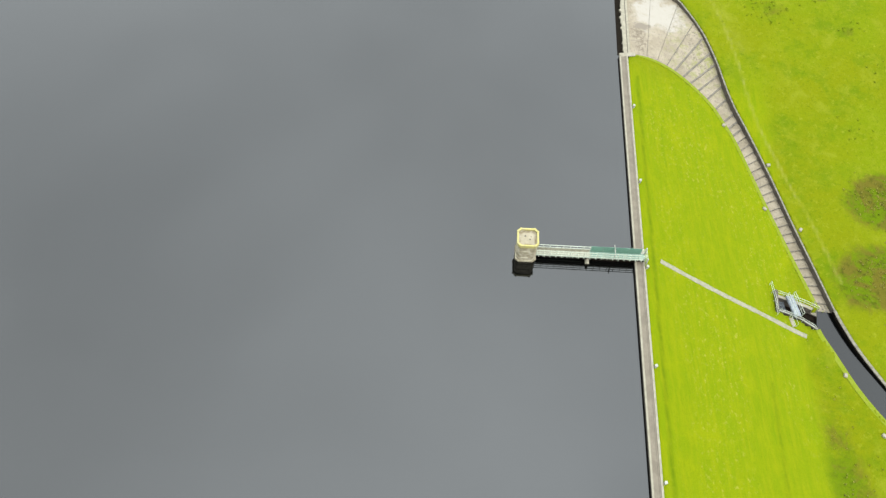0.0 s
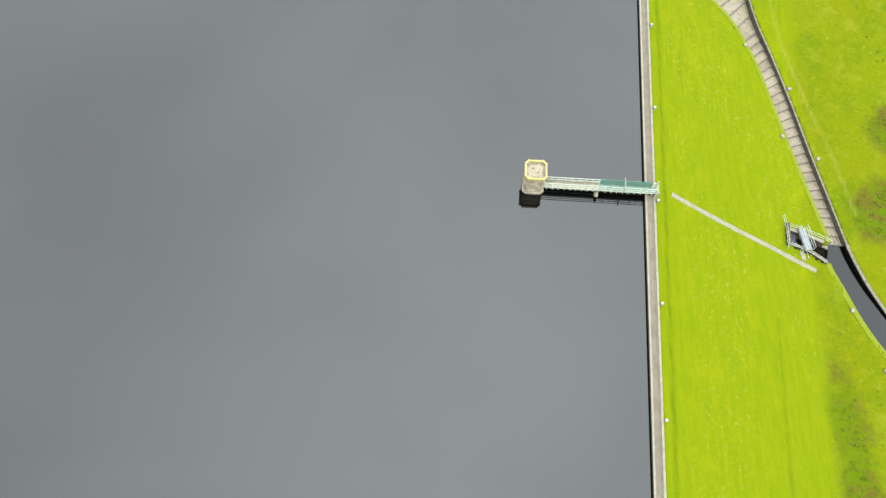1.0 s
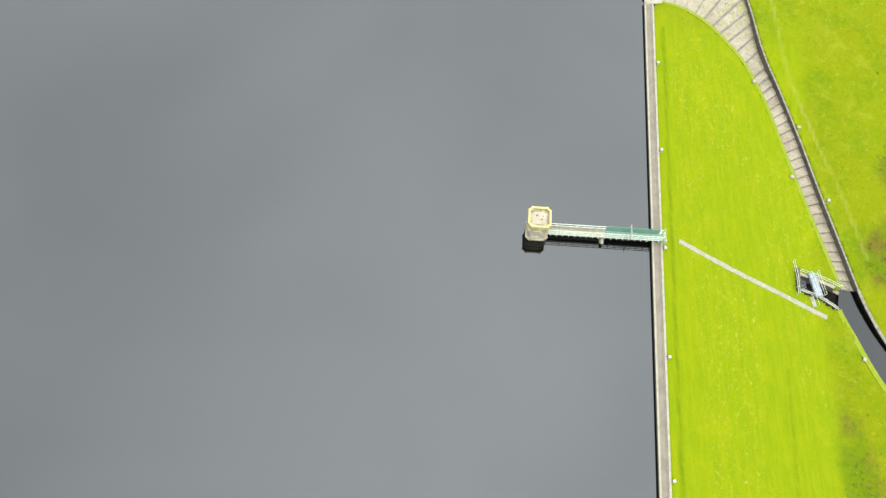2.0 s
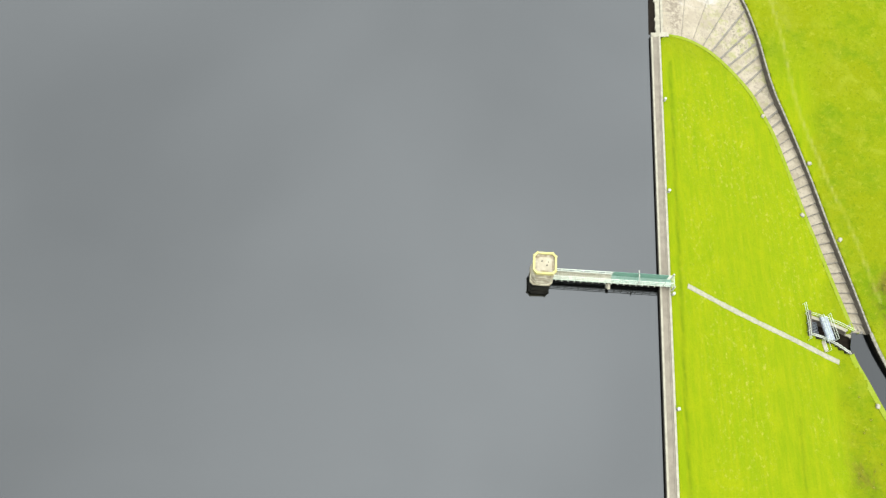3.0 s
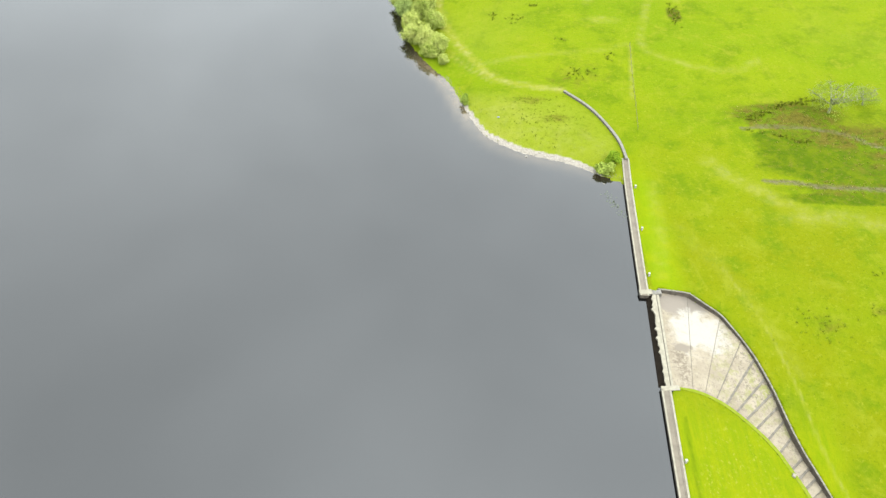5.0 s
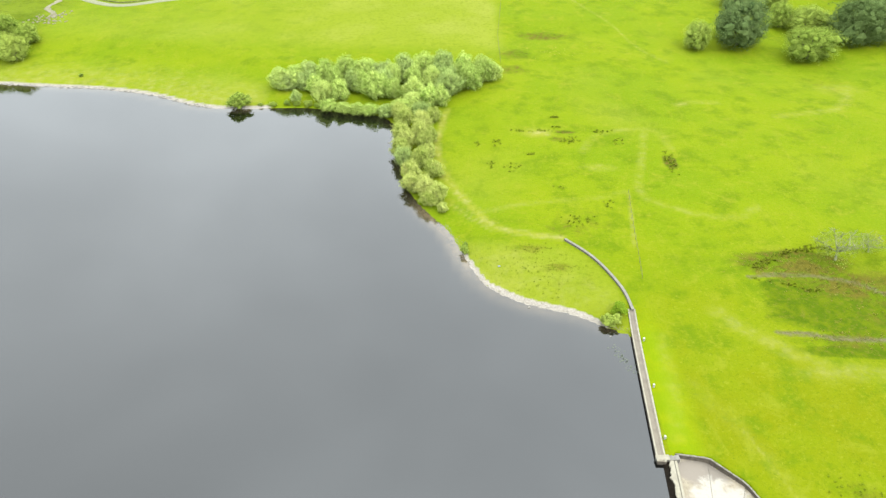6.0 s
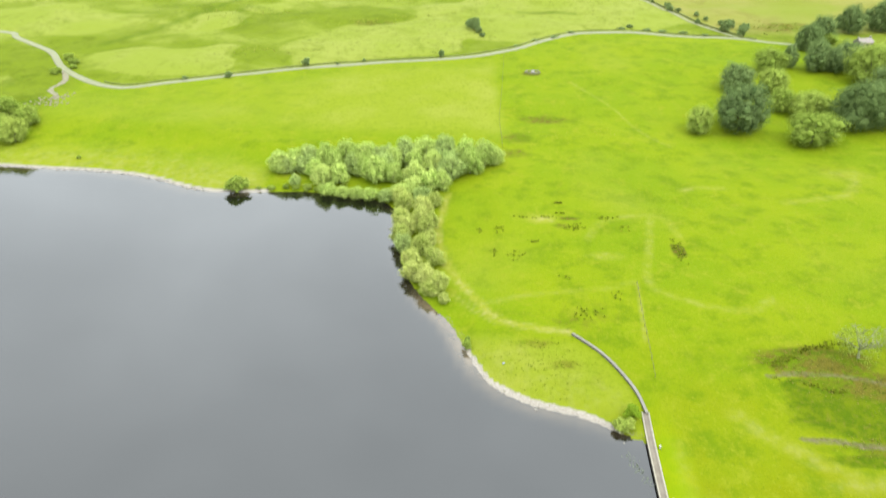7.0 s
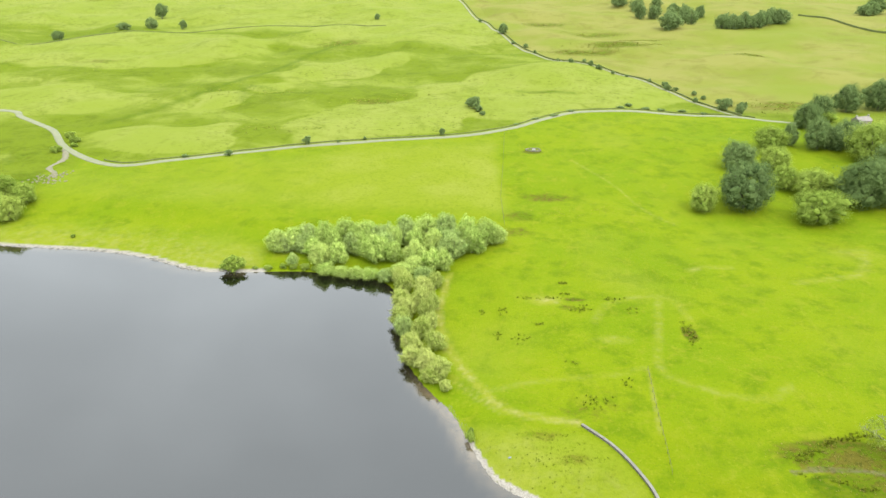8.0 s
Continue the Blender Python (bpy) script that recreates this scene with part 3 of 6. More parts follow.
def ground(x, y):
    """The level of the ground, and what grows there."""
    x, y = np.atleast_1d(np.asarray(x, float)), np.atleast_1d(np.asarray(y, float))
    h = land(x, y)
    far = ease(170, 260, y)
    h = h + far * (0.35 * wave(x, y, 38, 5) + 0.8 * ease(430, 520, y) * wave(x, y, 90, 6) * 2 + ease(600, 1200, y) * 9 * wave(x, y, 420, 7))
    h = h + 0.12 * wave(x, y, 14, 8) * ease(33, 60, x) * (1 - 0.5 * far)
    h = h + ease(430, 470, y) * 4 * np.clip(wave(x, y, 130, 9), 0, 2)
    h = h + hummock(x, y)[1] * ease(350, 362, y)
    bx = x - dam_edge(y)
    h = h - 0.2 * np.exp(-((bx - 2.55) / 0.3) ** 2) * (y < 92)
    beside = np.abs(x - 0.7 - np.interp(y, [112.9, 126, 141.5, 150.2], [30.2, 31.15, 32.35, 33.2]))
    h = np.where((y > 112) & (y < 156), np.minimum(h, 0.56 + 0.3 * np.maximum(beside - 1.5, 0) + 4 * ease(150.5, 155, y)), h)
    lake = inside(x, y, lake_ring)
    d = line_dist(x, y, shore_line)
    bed = np.where(y > 142, -np.minimum(3.0, 0.12 * d), -3.0)
    bank = 0.04 + 0.07 * d + 0.35 * ease(2.0, 4.0, d) + 2.5 * ease(20, 45, d)
    natural = ease(141, 146, y) * (1 - ease(29.5, 33.5, x) * (1 - ease(146, 165, y)))
    dry = np.minimum(h, bank) * natural + h * (1 - natural)
    h = np.where(lake, bed, dry)
    for pit in PITS:
        near = (x > pit[:, 0].min() - 1) & (x < pit[:, 0].max() + 1) & (y > pit[:, 1].min() - 1) & (y < pit[:, 1].max() + 1)
        if near.any():
            inn = inside(x[near], y[near], pit)
            h[near] = np.where(inn, np.minimum(h[near] - 3.2, -1.5), h[near])
    return h, lake, d


def level(x, y):
    return float(ground(x, y)[0][0])


def axis(pieces):
    out = [pieces[0][0]]
    for a, b, s0, s1 in pieces:
        v, n = a, 0
        while out[-1] < b - 1e-6:
            t = (out[-1] - a) / (b - a)
            out.append(min(b, out[-1] + s0 + (s1 - s0) * t))
    return np.array(out)


gx = axis([(-2600, -200, 120, 6), (-200, -20, 6, 2), (-20, 22, 1.3, 0.8), (22, 66, 0.4, 0.4), (66, 130, 0.9, 1.6), (130, 260, 2, 6), (260, 2600, 6, 120)])
gy = axis([(-420, -40, 40, 3), (-40, 10, 2.5, 1.0), (10, 118, 0.45, 0.45), (118, 300, 0.9, 1.6), (300, 480, 1.8, 3), (480, 900, 3.5, 9), (900, 3600, 10, 90)])
X, Y = np.meshgrid(gx, gy)
H, LAKE, SHORE_D = (a.reshape(X.shape) for a in ground(X.ravel(), Y.ravel()))
nx, ny = len(gx), len(gy)
idx = np.arange(nx * ny).reshape(ny, nx)
faces = np.stack([idx[:-1, :-1], idx[:-1, 1:], idx[1:, 1:], idx[1:, :-1]], -1).reshape(-1, 4)
me = bpy.data.meshes.new("ground")
me.vertices.add(nx * ny)
me.vertices.foreach_set("co", np.stack([X, Y, H], -1).astype(np.float32).ravel())
me.loops.add(faces.size)
me.loops.foreach_set("vertex_index", faces.astype(np.int32).ravel())
me.polygons.add(len(faces))
me.polygons.foreach_set("loop_start", np.arange(0, faces.size, 4, dtype=np.int32))
me.polygons.foreach_set("use_smooth", np.ones(len(faces), bool))
me.update(calc_edges=True)
me.validate()
me.materials.append(GRASS)


def paint(name, values):
    me.attributes.new(name, "FLOAT", "POINT").data.foreach_set("value", np.clip(values, 0, 1).astype(np.float32).ravel())


bank_x = X - dam_edge(np.minimum(Y, 118))
paint("mown", ease(1.0, 1.4, bank_x) * (1 - ease(24.6, 27.6, bank_x + 0.5 * wave(X, Y, 5, 77))) * (1 - ease(88, 96, Y)))
ROAD_LINE = [(-330, 452), (-240, 436), (-220, 421), (-193, 397), (-175, 371), (-157, 353), (-138, 342.5), (-119, 348.4), (-94, 359.5), (-62, 370.6), (-27, 379.4),
             (6, 387.5), (25, 397), (43.6, 415.7), (62.6, 429.5), (87, 434), (114, 427.6), (141, 421.5), (157, 411.5), (190, 395)]
road_line = smooth_line(ROAD_LINE, 3.0)
FAR_TRACK = [(142.6, 422), (134, 444.7), (126, 470), (116, 508), (96, 550), (67, 587.6), (54.6, 627), (41.6, 691), (25.7, 777), (11.3, 888), (-10, 1010)]
far_track = smooth_line(FAR_TRACK, 6.0)
road_y = np.interp(X, [q[0] for q in ROAD_LINE], [q[1] for q in ROAD_LINE])
moor = np.maximum(ease(-3, 6, Y - road_y), ease(-3, 10, -155 - X + 0.3 * (Y - 345)) * ease(318, 326, Y))
track_x = np.interp(Y, [q[1] for q in FAR_TRACK], [q[0] for q in FAR_TRACK])
hay = moor * ease(-2, 2, X - track_x) * ease(425, 445, Y)
paint("moor", moor)
paint("valley", 1 - ease(120, 190, Y))
paint("hay", hay)
paint("pale", ease(285, 300, Y + 0.1 * X) * (1 - moor) * (1 - ease(14, 20, X)) * (0.4 + 0.5 * ease(-90, -30, X)) * (1 - 0.7 * ease(-22, -6, Y - road_y)) + 0.35 * ease(0.2, 1.0, wave(X, Y, 60, 21)) * ease(170, 200, Y) * (1 - moor)
      + 0.7 * (Y > 142) * (1 - ease(-2, 3, X - np.interp(Y, [143, 150, 160, 167, 174], [33, 33, 32, 29, 23]))) * (1 - ease(172, 178, Y + 0.2 * X)))
paint("lush", 0.85 * (1 - ease(4, 9, bank_x)) * ease(1, 1.4, bank_x) * ease(112, 116, Y) * (1 - ease(138, 158, Y)))
ROUGH = [(71, 168.6, 8, 1.3), (31, 228, 4, 1), (56, 210, 2, 4), (33, 362, 5, 3.5), (150, 215, 9, 10), (118, 178, 8, 3)]
HEATH = [(71, 165, 12, 5.4, 1.15), (79, 158, 9, 4.4, 0.95), (92, 156, 14, 8, 0.85), (88, 147, 14, 4, 0.6), (76, 141.2, 15, 2.6, 0.6), (72, 69.5, 7, 5.2, 1.3), (67.5, 55.5, 7, 6.0, 1.25), (34, 308, 11, 5, 0.7), (22, 289, 7, 5, 0.55), (51, 297, 5, 4, 0.35),
         (54.2, 12, 3.6, 26, 0.72), (55.6, 36, 2.0, 5, 0.35), (60, 5, 5, 20, 0.5), (59.5, 108.5, 3.6, 2.4, 0.42), (73, 103.5, 2.0, 1.6, 0.4), (69.4, 111, 1.8, 1.0, 0.5), (90, 98, 7, 8, 0.45), (15, 163, 11, 9, 0.24), (24, 158, 8, 8, 0.22), (16, 171, 5, 2.2, 0.5), (21, 163.5, 5, 2.2, 0.46), (27, 180, 11, 7, 0.36), (97, 616, 30, 16, 0.7), (128, 642, 26, 16, 0.8), (84, 764, 26, 18, 0.6), (121, 709, 30, 16, 0.55), (212, 590, 14, 8, 0.7),
         (172, 446, 26, 14, 0.6), (53, 478, 18, 3, 0.6), (-44, 454, 15, 7, 0.6), (-89, 657, 24, 14, 0.6), (-245, 574, 22, 8, 0.5), (120, 270, 10, 12, 0.3), (28, 223, 2.6, 1.6, 0.6), (29, 238, 1.6, 1.2, 0.8)]


def patches(rows, power=1.5):
    out = np.zeros_like(X)
    for a, b, u, v, k in rows:
        out = np.maximum(out, np.exp(-(((X - a) / u) ** 2 + ((Y - b) / v) ** 2) ** power) * k)
    return out


def lines(rows, soft=0.15):
    """Soft bands along plan lines, given with half a width and a strength."""
    out = np.zeros_like(X)
    for pts, half, k in rows:
        d = line_dist(X.ravel(), Y.ravel(), smooth_line(pts, 2.0)).reshape(X.shape)
        out = np.maximum(out, k * (1 - ease(soft * half, half, d)))
    return out


SCRUB = [(84, 151, 24, 10, 1.25), (67, 157.5, 6, 3.2, 1.0), (76, 138.4, 16, 2.2, 0.9), (92, 165, 13, 5, 0.5), (80, 148, 14, 6, 0.9), (-168, 322, 15, 16, 0.62), (-158, 301, 8, 13, 0.6), (-186, 352, 14, 12, 0.5)]
paint("scrub", patches(SCRUB, 2.0))
paint("heath", patches(HEATH) * (1 - ease(-0.5, -2.0, X - dam_edge(np.minimum(Y, 118)) - 26) * (Y < 45)))
grove_edge = 0.45 * ease(268, 273, Y - 0.03 * X) * (1 - ease(277, 283, Y - 0.03 * X)) * ease(-60, -40, X) * (1 - ease(20, 30, X))
paint("rough", np.maximum(patches([(*q, 0.9) for q in ROUGH]), grove_edge))
HOLLOWS = [([(-225, 375), (-191, 389), (-170, 365)], 14, 0.9), ([(-262, 325), (-220, 355), (-190, 376), (-165, 345)], 24, 1.0)]
sunk = (1 - ease(-0.06, 0.1, hummock(X, Y)[0])) * (1 - ease(640, 720, Y + 0.25 * X)) * (0.75 + 0.25 * wave(X, Y, 50, 43))
paint("hollow", np.maximum(lines(HOLLOWS, 0.3), sunk))
STREAM = [([(-173, 408), (-152, 451), (-141, 483), (-120, 539), (-107, 604), (-89, 657)], 4.0, 0.75), ([(-99, 478), (-124, 495), (-115, 454)], 4.5, 0.5), ([(37, 482), (53, 478), (67, 473)], 4, 0.6),
          ([(-373, 673), (-325, 681), (-283, 720), (-256, 757), (-218, 766), (-192, 756)], 9, 0.4)]
ditch = 0.6 * np.exp(-((X - dam_edge(Y) - 2.75) / 0.24) ** 2) * (Y < 90) + 0.35 * np.exp(-((X - dam_edge(Y) - 18.6 - 0.02 * Y) / 0.3) ** 2) * (Y < 38)
paint("ditch", np.maximum(ditch, lines(STREAM)))
TRACKS = [([(60.2, 160.7), (66.2, 161.6), (71.9, 161.3), (76.2, 160.4), (81.4, 158.3), (88.1, 154), (112, 145)], 1.5, 0.58), ([(60, 143.5), (64.9, 143.2), (69.7, 142), (74.2, 141.6), (83.5, 141), (115, 137)], 1.6, 0.64)]
paint("track", lines(TRACKS, 0.2))
worn = np.maximum(lines([(q, *k) for q, k in WORN], 0.1), patches([(23, 227, 4.0, 2.4, 1.0), (37, 207, 4, 1.6, 0.6), (124, 264, 6, 4, 0.5), (68, 133, 8, 2, 0.5)]))
strip = 0.45 * (1 - ease(5, 24, SHORE_D)) * (X < -60) + 0.22 * (1 - ease(9, 13, SHORE_D)) * (X > 3) * (X < 32) * ease(148, 152, Y) * (1 - ease(168, 176, Y))
worn = np.maximum(worn, strip * ~LAKE)
paint("worn", worn)
bay = ease(5, 10, X) * (1 - ease(24, 29, X)) * (Y < 170)
beach = (1 - ease(0.5 + 0.35 * bay, 1.5 + 0.8 * bay, SHORE_D)) * (1 - 0.8 * ease(27, 30, X)) * ease(141, 147, Y) * (1 - ease(150, 200, np.abs(X)))
left_beach = 0.75 * (1 - ease(0.8, 3.6, SHORE_D)) * (X < -58) * (X > -190) * (Y > 200)
beach = beach * np.where(X < -58, 0.5, 1.0 - 0.9 * ease(164, 178, Y))
paint("gravel", np.maximum(beach, left_beach))
ground_ob = tagged(new("ground", me), "bright green grazed pasture around a reservoir, rolling to moorland", "ground", kind="structure")

# the lake: one sheet, paler over the shallows
wx = axis([(-640, -30, 40, 3), (-30, 35, 2, 1.5)])
wy = axis([(-320, 130, 30, 4), (130, 345, 1.8, 2.5)])
WX, WY = np.meshgrid(wx, wy)
wd = line_dist(WX.ravel(), WY.ravel(), shore_line)
wi = np.arange(WX.size).reshape(WX.shape)
water_me = bpy.data.meshes.new("water")
keep = [q for q in np.stack([wi[:-1, :-1], wi[:-1, 1:], wi[1:, 1:], wi[1:, :-1]], -1).reshape(-1, 4).tolist()
        if not (WX.ravel()[q[0]] > dam_edge(WY.ravel()[q[0]]) + 0.4 and WY.ravel()[q[0]] < 141)]
water_me.from_pydata(np.stack([WX.ravel(), WY.ravel(), np.zeros(WX.size)], 1).tolist(), [], keep)
water_me.attributes.new("shallow", "FLOAT", "POINT").data.foreach_set("value", ((1 - ease(0.3, 4.0, wd)) * ease(140, 150, WY.ravel()) * np.where(WX.ravel() > -58, (1 - 0.9 * ease(186, 198, WY.ravel())) * (0.45 + 0.55 * ease(158, 168, WY.ravel())), 0.4) * 0.9).astype(np.float32))
water_me.materials.append(WATER)
tagged(new("water", water_me), "still dark grey reservoir water reflecting an overcast sky", "water", kind="structure")

# ---------------------------------------------------------------- the dam


def wall_run(name, line, width, top, label, cap=CREST, foot=-3.2):
    """A masonry wall with a surfaced crest between two pale kerbs; the line is its edge towards the water."""
    th = empty(name)
    zs = np.full(len(line), 0.0)
    part("wall_body", sweep(line, [(0, foot), (0, top - 0.16), (-width, top - 0.16), (-width, foot)], zs), MASONRY, th)
    part("crest_surface", sweep(line, [(-0.2, top - 0.16), (-0.2, top - 0.05), (-width + 0.25, top - 0.05), (-width + 0.25, top - 0.16)], zs), cap, th, "brownish worn concrete crest")
    part("crest_joint", sweep(line, [(-width * 0.62, top - 0.06), (-width * 0.62, top - 0.045), (-width * 0.62 - 0.05, top - 0.045), (-width * 0.62 - 0.05, top - 0.06)], zs), MASONRY, th, "dark open joint along the crest")
    part("coping", sweep(line, [(0.06, top - 0.16), (0.06, top - 0.02), (0.03, top), (-0.17, top), (-0.2, top - 0.03), (-0.2, top - 0.16)], zs), COPING, th, "pale weathered concrete coping")
    part("kerb", sweep(line, [(-width + 0.25, top - 0.16), (-width + 0.25, top + 0.02), (-width - 0.02, top + 0.02), (-width - 0.04, top - 0.2)], zs), COPING, th)
    return tagged(th, label, "dam wall", kind="structure")


def straight(a, b, step=3.0):
    n = max(2, int(math.dist(a, b) / step) + 1)
    return np.stack([np.linspace(a[0], b[0], n), np.linspace(a[1], b[1], n)], 1)


SOUTH_A, SOUTH_B = (dam_edge(-160), -160), (dam_edge(94.2), 94.2)
wall_run("dam_wall_south", straight(SOUTH_A, SOUTH_B), 1.34, 0.74, "long straight dam wall with pale coping beside mown grass")
NORTH = [(30.2, 112.9), (31.15, 126), (32.35, 141.5), (33.2, 150.2)]
wall_run("dam_wall_north", smooth_line(NORTH, 2.0), 1.36, 0.78, "grey dam wall running from the spillway to the bank")
CURVE = [(33.75, 149.6), (33.2, 155.2), (31.5, 161), (29.4, 166), (27.3, 169.4), (23.8, 173.8)]
curve = smooth_line(CURVE, 1.2)
curve_z = np.array([max(level(p[0] - 0.4, p[1]), level(p[0] + 0.9, p[1])) for p in curve])
curve_z = np.convolve(np.pad(curve_z, 3, mode="edge"), np.ones(7) / 7, "valid")
bank_wall = empty("bank_wall")
part("wall_body", sweep(curve, [(0, -2), (0, 0.36), (-0.5, 0.36), (-0.5, -2)], curve_z), DRYSTONE, bank_wall)
part("coping", sweep(curve, [(0.03, 0.36), (0.02, 0.48), (-0.52, 0.48), (-0.53, 0.36)], curve_z), CONCRETE, bank_wall, "pale stone coping")
tagged(bank_wall, "low curved stone wall with pale coping crossing grass", "stone wall", kind="structure")

# returns and sill of the overflow
pier = empty("sill_pier_north")
part("pier_body", box((3.6, 0.9, 5.0), pose(32.0, 113.7, -1.88, 0, 0, 4), 0.05), CONCRETE, pier)
part("pier_cap", box((2.1, 1.0, 0.15), pose(31.15, 113.64, 0.70, 0, 0, 4), 0.04), COPING, pier)
tagged(pier, "pale concrete return wall at the end of the overflow sill", "pier", kind="structure")
pier = empty("sill_pier_south")
part("pier_body", box((2.6, 0.7, 5.0), pose(31.2, 94.5, -1.9, 0, 0, 4), 0.05), CONCRETE, pier)
part("pier_cap", box((2.7, 0.85, 0.14), pose(31.2, 94.5, 0.67, 0, 0, 4), 0.04), COPING, pier)
tagged(pier, "short pale concrete end wall beside the overflow sill", "pier", kind="structure")
sill_line = straight((30.7, 95.0), (32.15, 113.3), 0.45)
rag = sill_line.copy()
rr = random.Random(4)
rag_off = [rr.uniform(-0.16, 0.42) if rr.random() < 0.7 else 0 for _ in rag]
sill = empty("overflow_sill")
bm = bmesh.new()
rows = []
for p, s, o in zip(sill_line, sides(sill_line), rag_off):
    prof = [(0.05 + o, -1.0), (0.05 + o, 0.46), (0.0 + o * 0.8, 0.5), (-0.62, 0.52), (-0.62, -1.0)]
    rows.append([bm.verts.new((p[0] + s[0] * a, p[1] + s[1] * a, z)) for a, z in prof])
for a, b in zip(rows, rows[1:]):
    for k in range(4):
        bm.faces.new((a[k], a[k + 1], b[k + 1], b[k]))
bmesh.ops.recalc_face_normals(bm, faces=bm.faces[:])
part("sill_stone", bm, COPING, sill, "pale stone sill with a broken edge")
part("sill_kerb", sweep(sill_line, [(-0.75, -2.0), (-0.75, 0.48), (-1.1, 0.48), (-1.5, -2.0)], np.zeros(len(sill_line))), COPING, sill)
part("sill_groove", sweep(sill_line, [(-0.62, -0.5), (-0.62, 0.4), (-0.75, 0.4), (-0.75, -0.5)], np.zeros(len(sill_line))), MASONRY, sill, "dark joint between sill and kerb")
# a near-black strip, one metre wide, sloping into the water
part("sill_ledge", sweep(sill_line, [(0.05, 0.25), (1.0, 0.03), (1.0, -2.5), (0.05, -2.5)], np.zeros(len(sill_line))), NEAR_BLACK, sill, "near-black sloping ledge at the water's edge")
tagged(sill, "ragged pale overflow sill of the spillway above a near-black ledge", "spillway sill", kind="structure")

# ---------------------------------------------------------------- the spillway
# dark joints; also the colour of the painted shading on lower step faces
JOINT = plain("joint_and_step_shade", (0.095, 0.084, 0.066), (0.064, 0.056, 0.043), 1.5)
spill = empty("spillway")
n_fan = len(FAN) - 1


def slab(a, b, z0, z1, moss):
    """One floor slab between two stations; moss is given from the left side to the right."""
    (l0, r0), (l1, r1) = a, b
    bm = bmesh.new()
    n = 8
    vs, where = [], []
    for (l, r), z in (((l0, r0), z0), ((l1, r1), z1)):
        vs.append([bm.verts.new((*(l + (r - l) * k / n), z)) for k in range(n + 1)])
        where += [k / n for k in range(n + 1)]
    lo = [[bm.verts.new((v.co.x, v.co.y, z1 - 0.7)) for v in row] for row in vs]
    where += where
    for k in range(n):
        bm.faces.new((vs[0][k], vs[0][k + 1], vs[1][k + 1], vs[1][k]))
        bm.faces.new((lo[0][k], lo[0][k + 1], vs[0][k + 1], vs[0][k]))
        bm.faces.new((vs[1][k], vs[1][k + 1], lo[1][k + 1], lo[1][k]))
    bmesh.ops.recalc_face_normals(bm, faces=bm.faces[:])
    ob = part("floor_slab", bm, APRON, spill)
    u, v = moss
    ob.data.attributes.new("moss", "FLOAT", "POINT").data.foreach_set("value", [u + (v - u) * w for w in where])
    return ob


def inset(q, k):
    l, r, z = q
    d = (r - l) / np.linalg.norm(r - l)
    return (l + d * k, r - d * k)


for i, (a, b) in enumerate(zip(stations, stations[1:])):
    fan = i < n_fan
    moss = (0.1, 0.1) if i < 2 else ((0.7, 1.9) if i in (3, 4, 5) else (0.5, 1.0)) if fan else (0.1, 0.1)
    drop = 0.06 if fan else 0.13
    slab(inset(a, 0.02), inset(b, 0.02), a[2] - drop, b[2] + 0.02, moss)
    # the dark raised joint at the head of each step
    l, r = inset(b, 0.05)
    bm = bmesh.new()
    mid, d = (l + r) / 2, r - l
    # the wide strips down the fan stand in for shading on the step faces
    add_box(bm, (float(np.linalg.norm(d)), 0.34 if 3 <= i < n_fan + 2 else 0.13 if i > 1 else 0.06, 0.14), pose(mid[0], mid[1], b[2] - 0.01, 0, 0, math.degrees(math.atan2(d[1], d[0]))), 0.03)
    part("step_edge", bm, JOINT, spill)


def side_wall(name, line, width, inner, floor_z, rise, mat, cap_mat, reach=1.3):
    """A retaining wall whose top follows the ground beside it; inner is +1 where the channel lies to the left of the line."""
    ln = resample(line, 70)
    out = -inner
    s = sides(ln)
    tops = np.array([level(p[0] + n[0] * out * reach, p[1] + n[1] * out * reach) for p, n in zip(ln, s)]) + rise
    t = np.linspace(0, 1, 70)
    fl = np.interp(t, np.linspace(0, 1, len(floor_z)), floor_z)
    tops = np.maximum(np.convolve(np.pad(tops, 4, mode="edge"), np.ones(9) / 9, "valid"), fl + 0.5)
    bm = bmesh.new()
    rows = []
    for p, n, z, f in zip(ln, s, tops, fl):
        prof = [(0, f - 1.5), (0, z - 0.1), (out * width, z - 0.1), (out * width, f - 1.5)]
        rows.append([bm.verts.new((p[0] + n[0] * o, p[1] + n[1] * o, h)) for o, h in prof])
    for a, b in zip(rows, rows[1:]):
        for k in range(3):
            bm.faces.new((a[k], a[k + 1], b[k + 1], b[k]))
    bmesh.ops.recalc_face_normals(bm, faces=bm.faces[:])
    part("side_wall", bm, mat, spill)
    bm = bmesh.new()
    rows = []
    for p, n, z in zip(ln, s, tops):
        prof = [(-out * 0.05, z - 0.1), (-out * 0.05, z + 0.06), (out * (width + 0.06), z + 0.06), (out * (width + 0.06), z - 0.1)]
        rows.append([bm.verts.new((p[0] + n[0] * o, p[1] + n[1] * o, h)) for o, h in prof])
    for a, b in zip(rows, rows[1:]):
        for k in range(4):
            bm.faces.new((a[k], a[(k + 1) % 4], b[(k + 1) % 4], b[k]))
    bmesh.ops.recalc_face_normals(bm, faces=bm.faces[:])
    part("wall_coping", bm, cap_mat, spill)


fz = [q[2] for q in stations]
side_wall("left", left_side, 0.42, 1, fz, -0.05, CONCRETE, LICHEN, 0.5)
side_wall("right", right_side, 0.13, -1, fz, 0.06, MASONRY, DRYSTONE)
tagged(spill, "fan-shaped stepped concrete spillway, bleached and mossy, narrowing to a chute", "spillway", kind="structure")

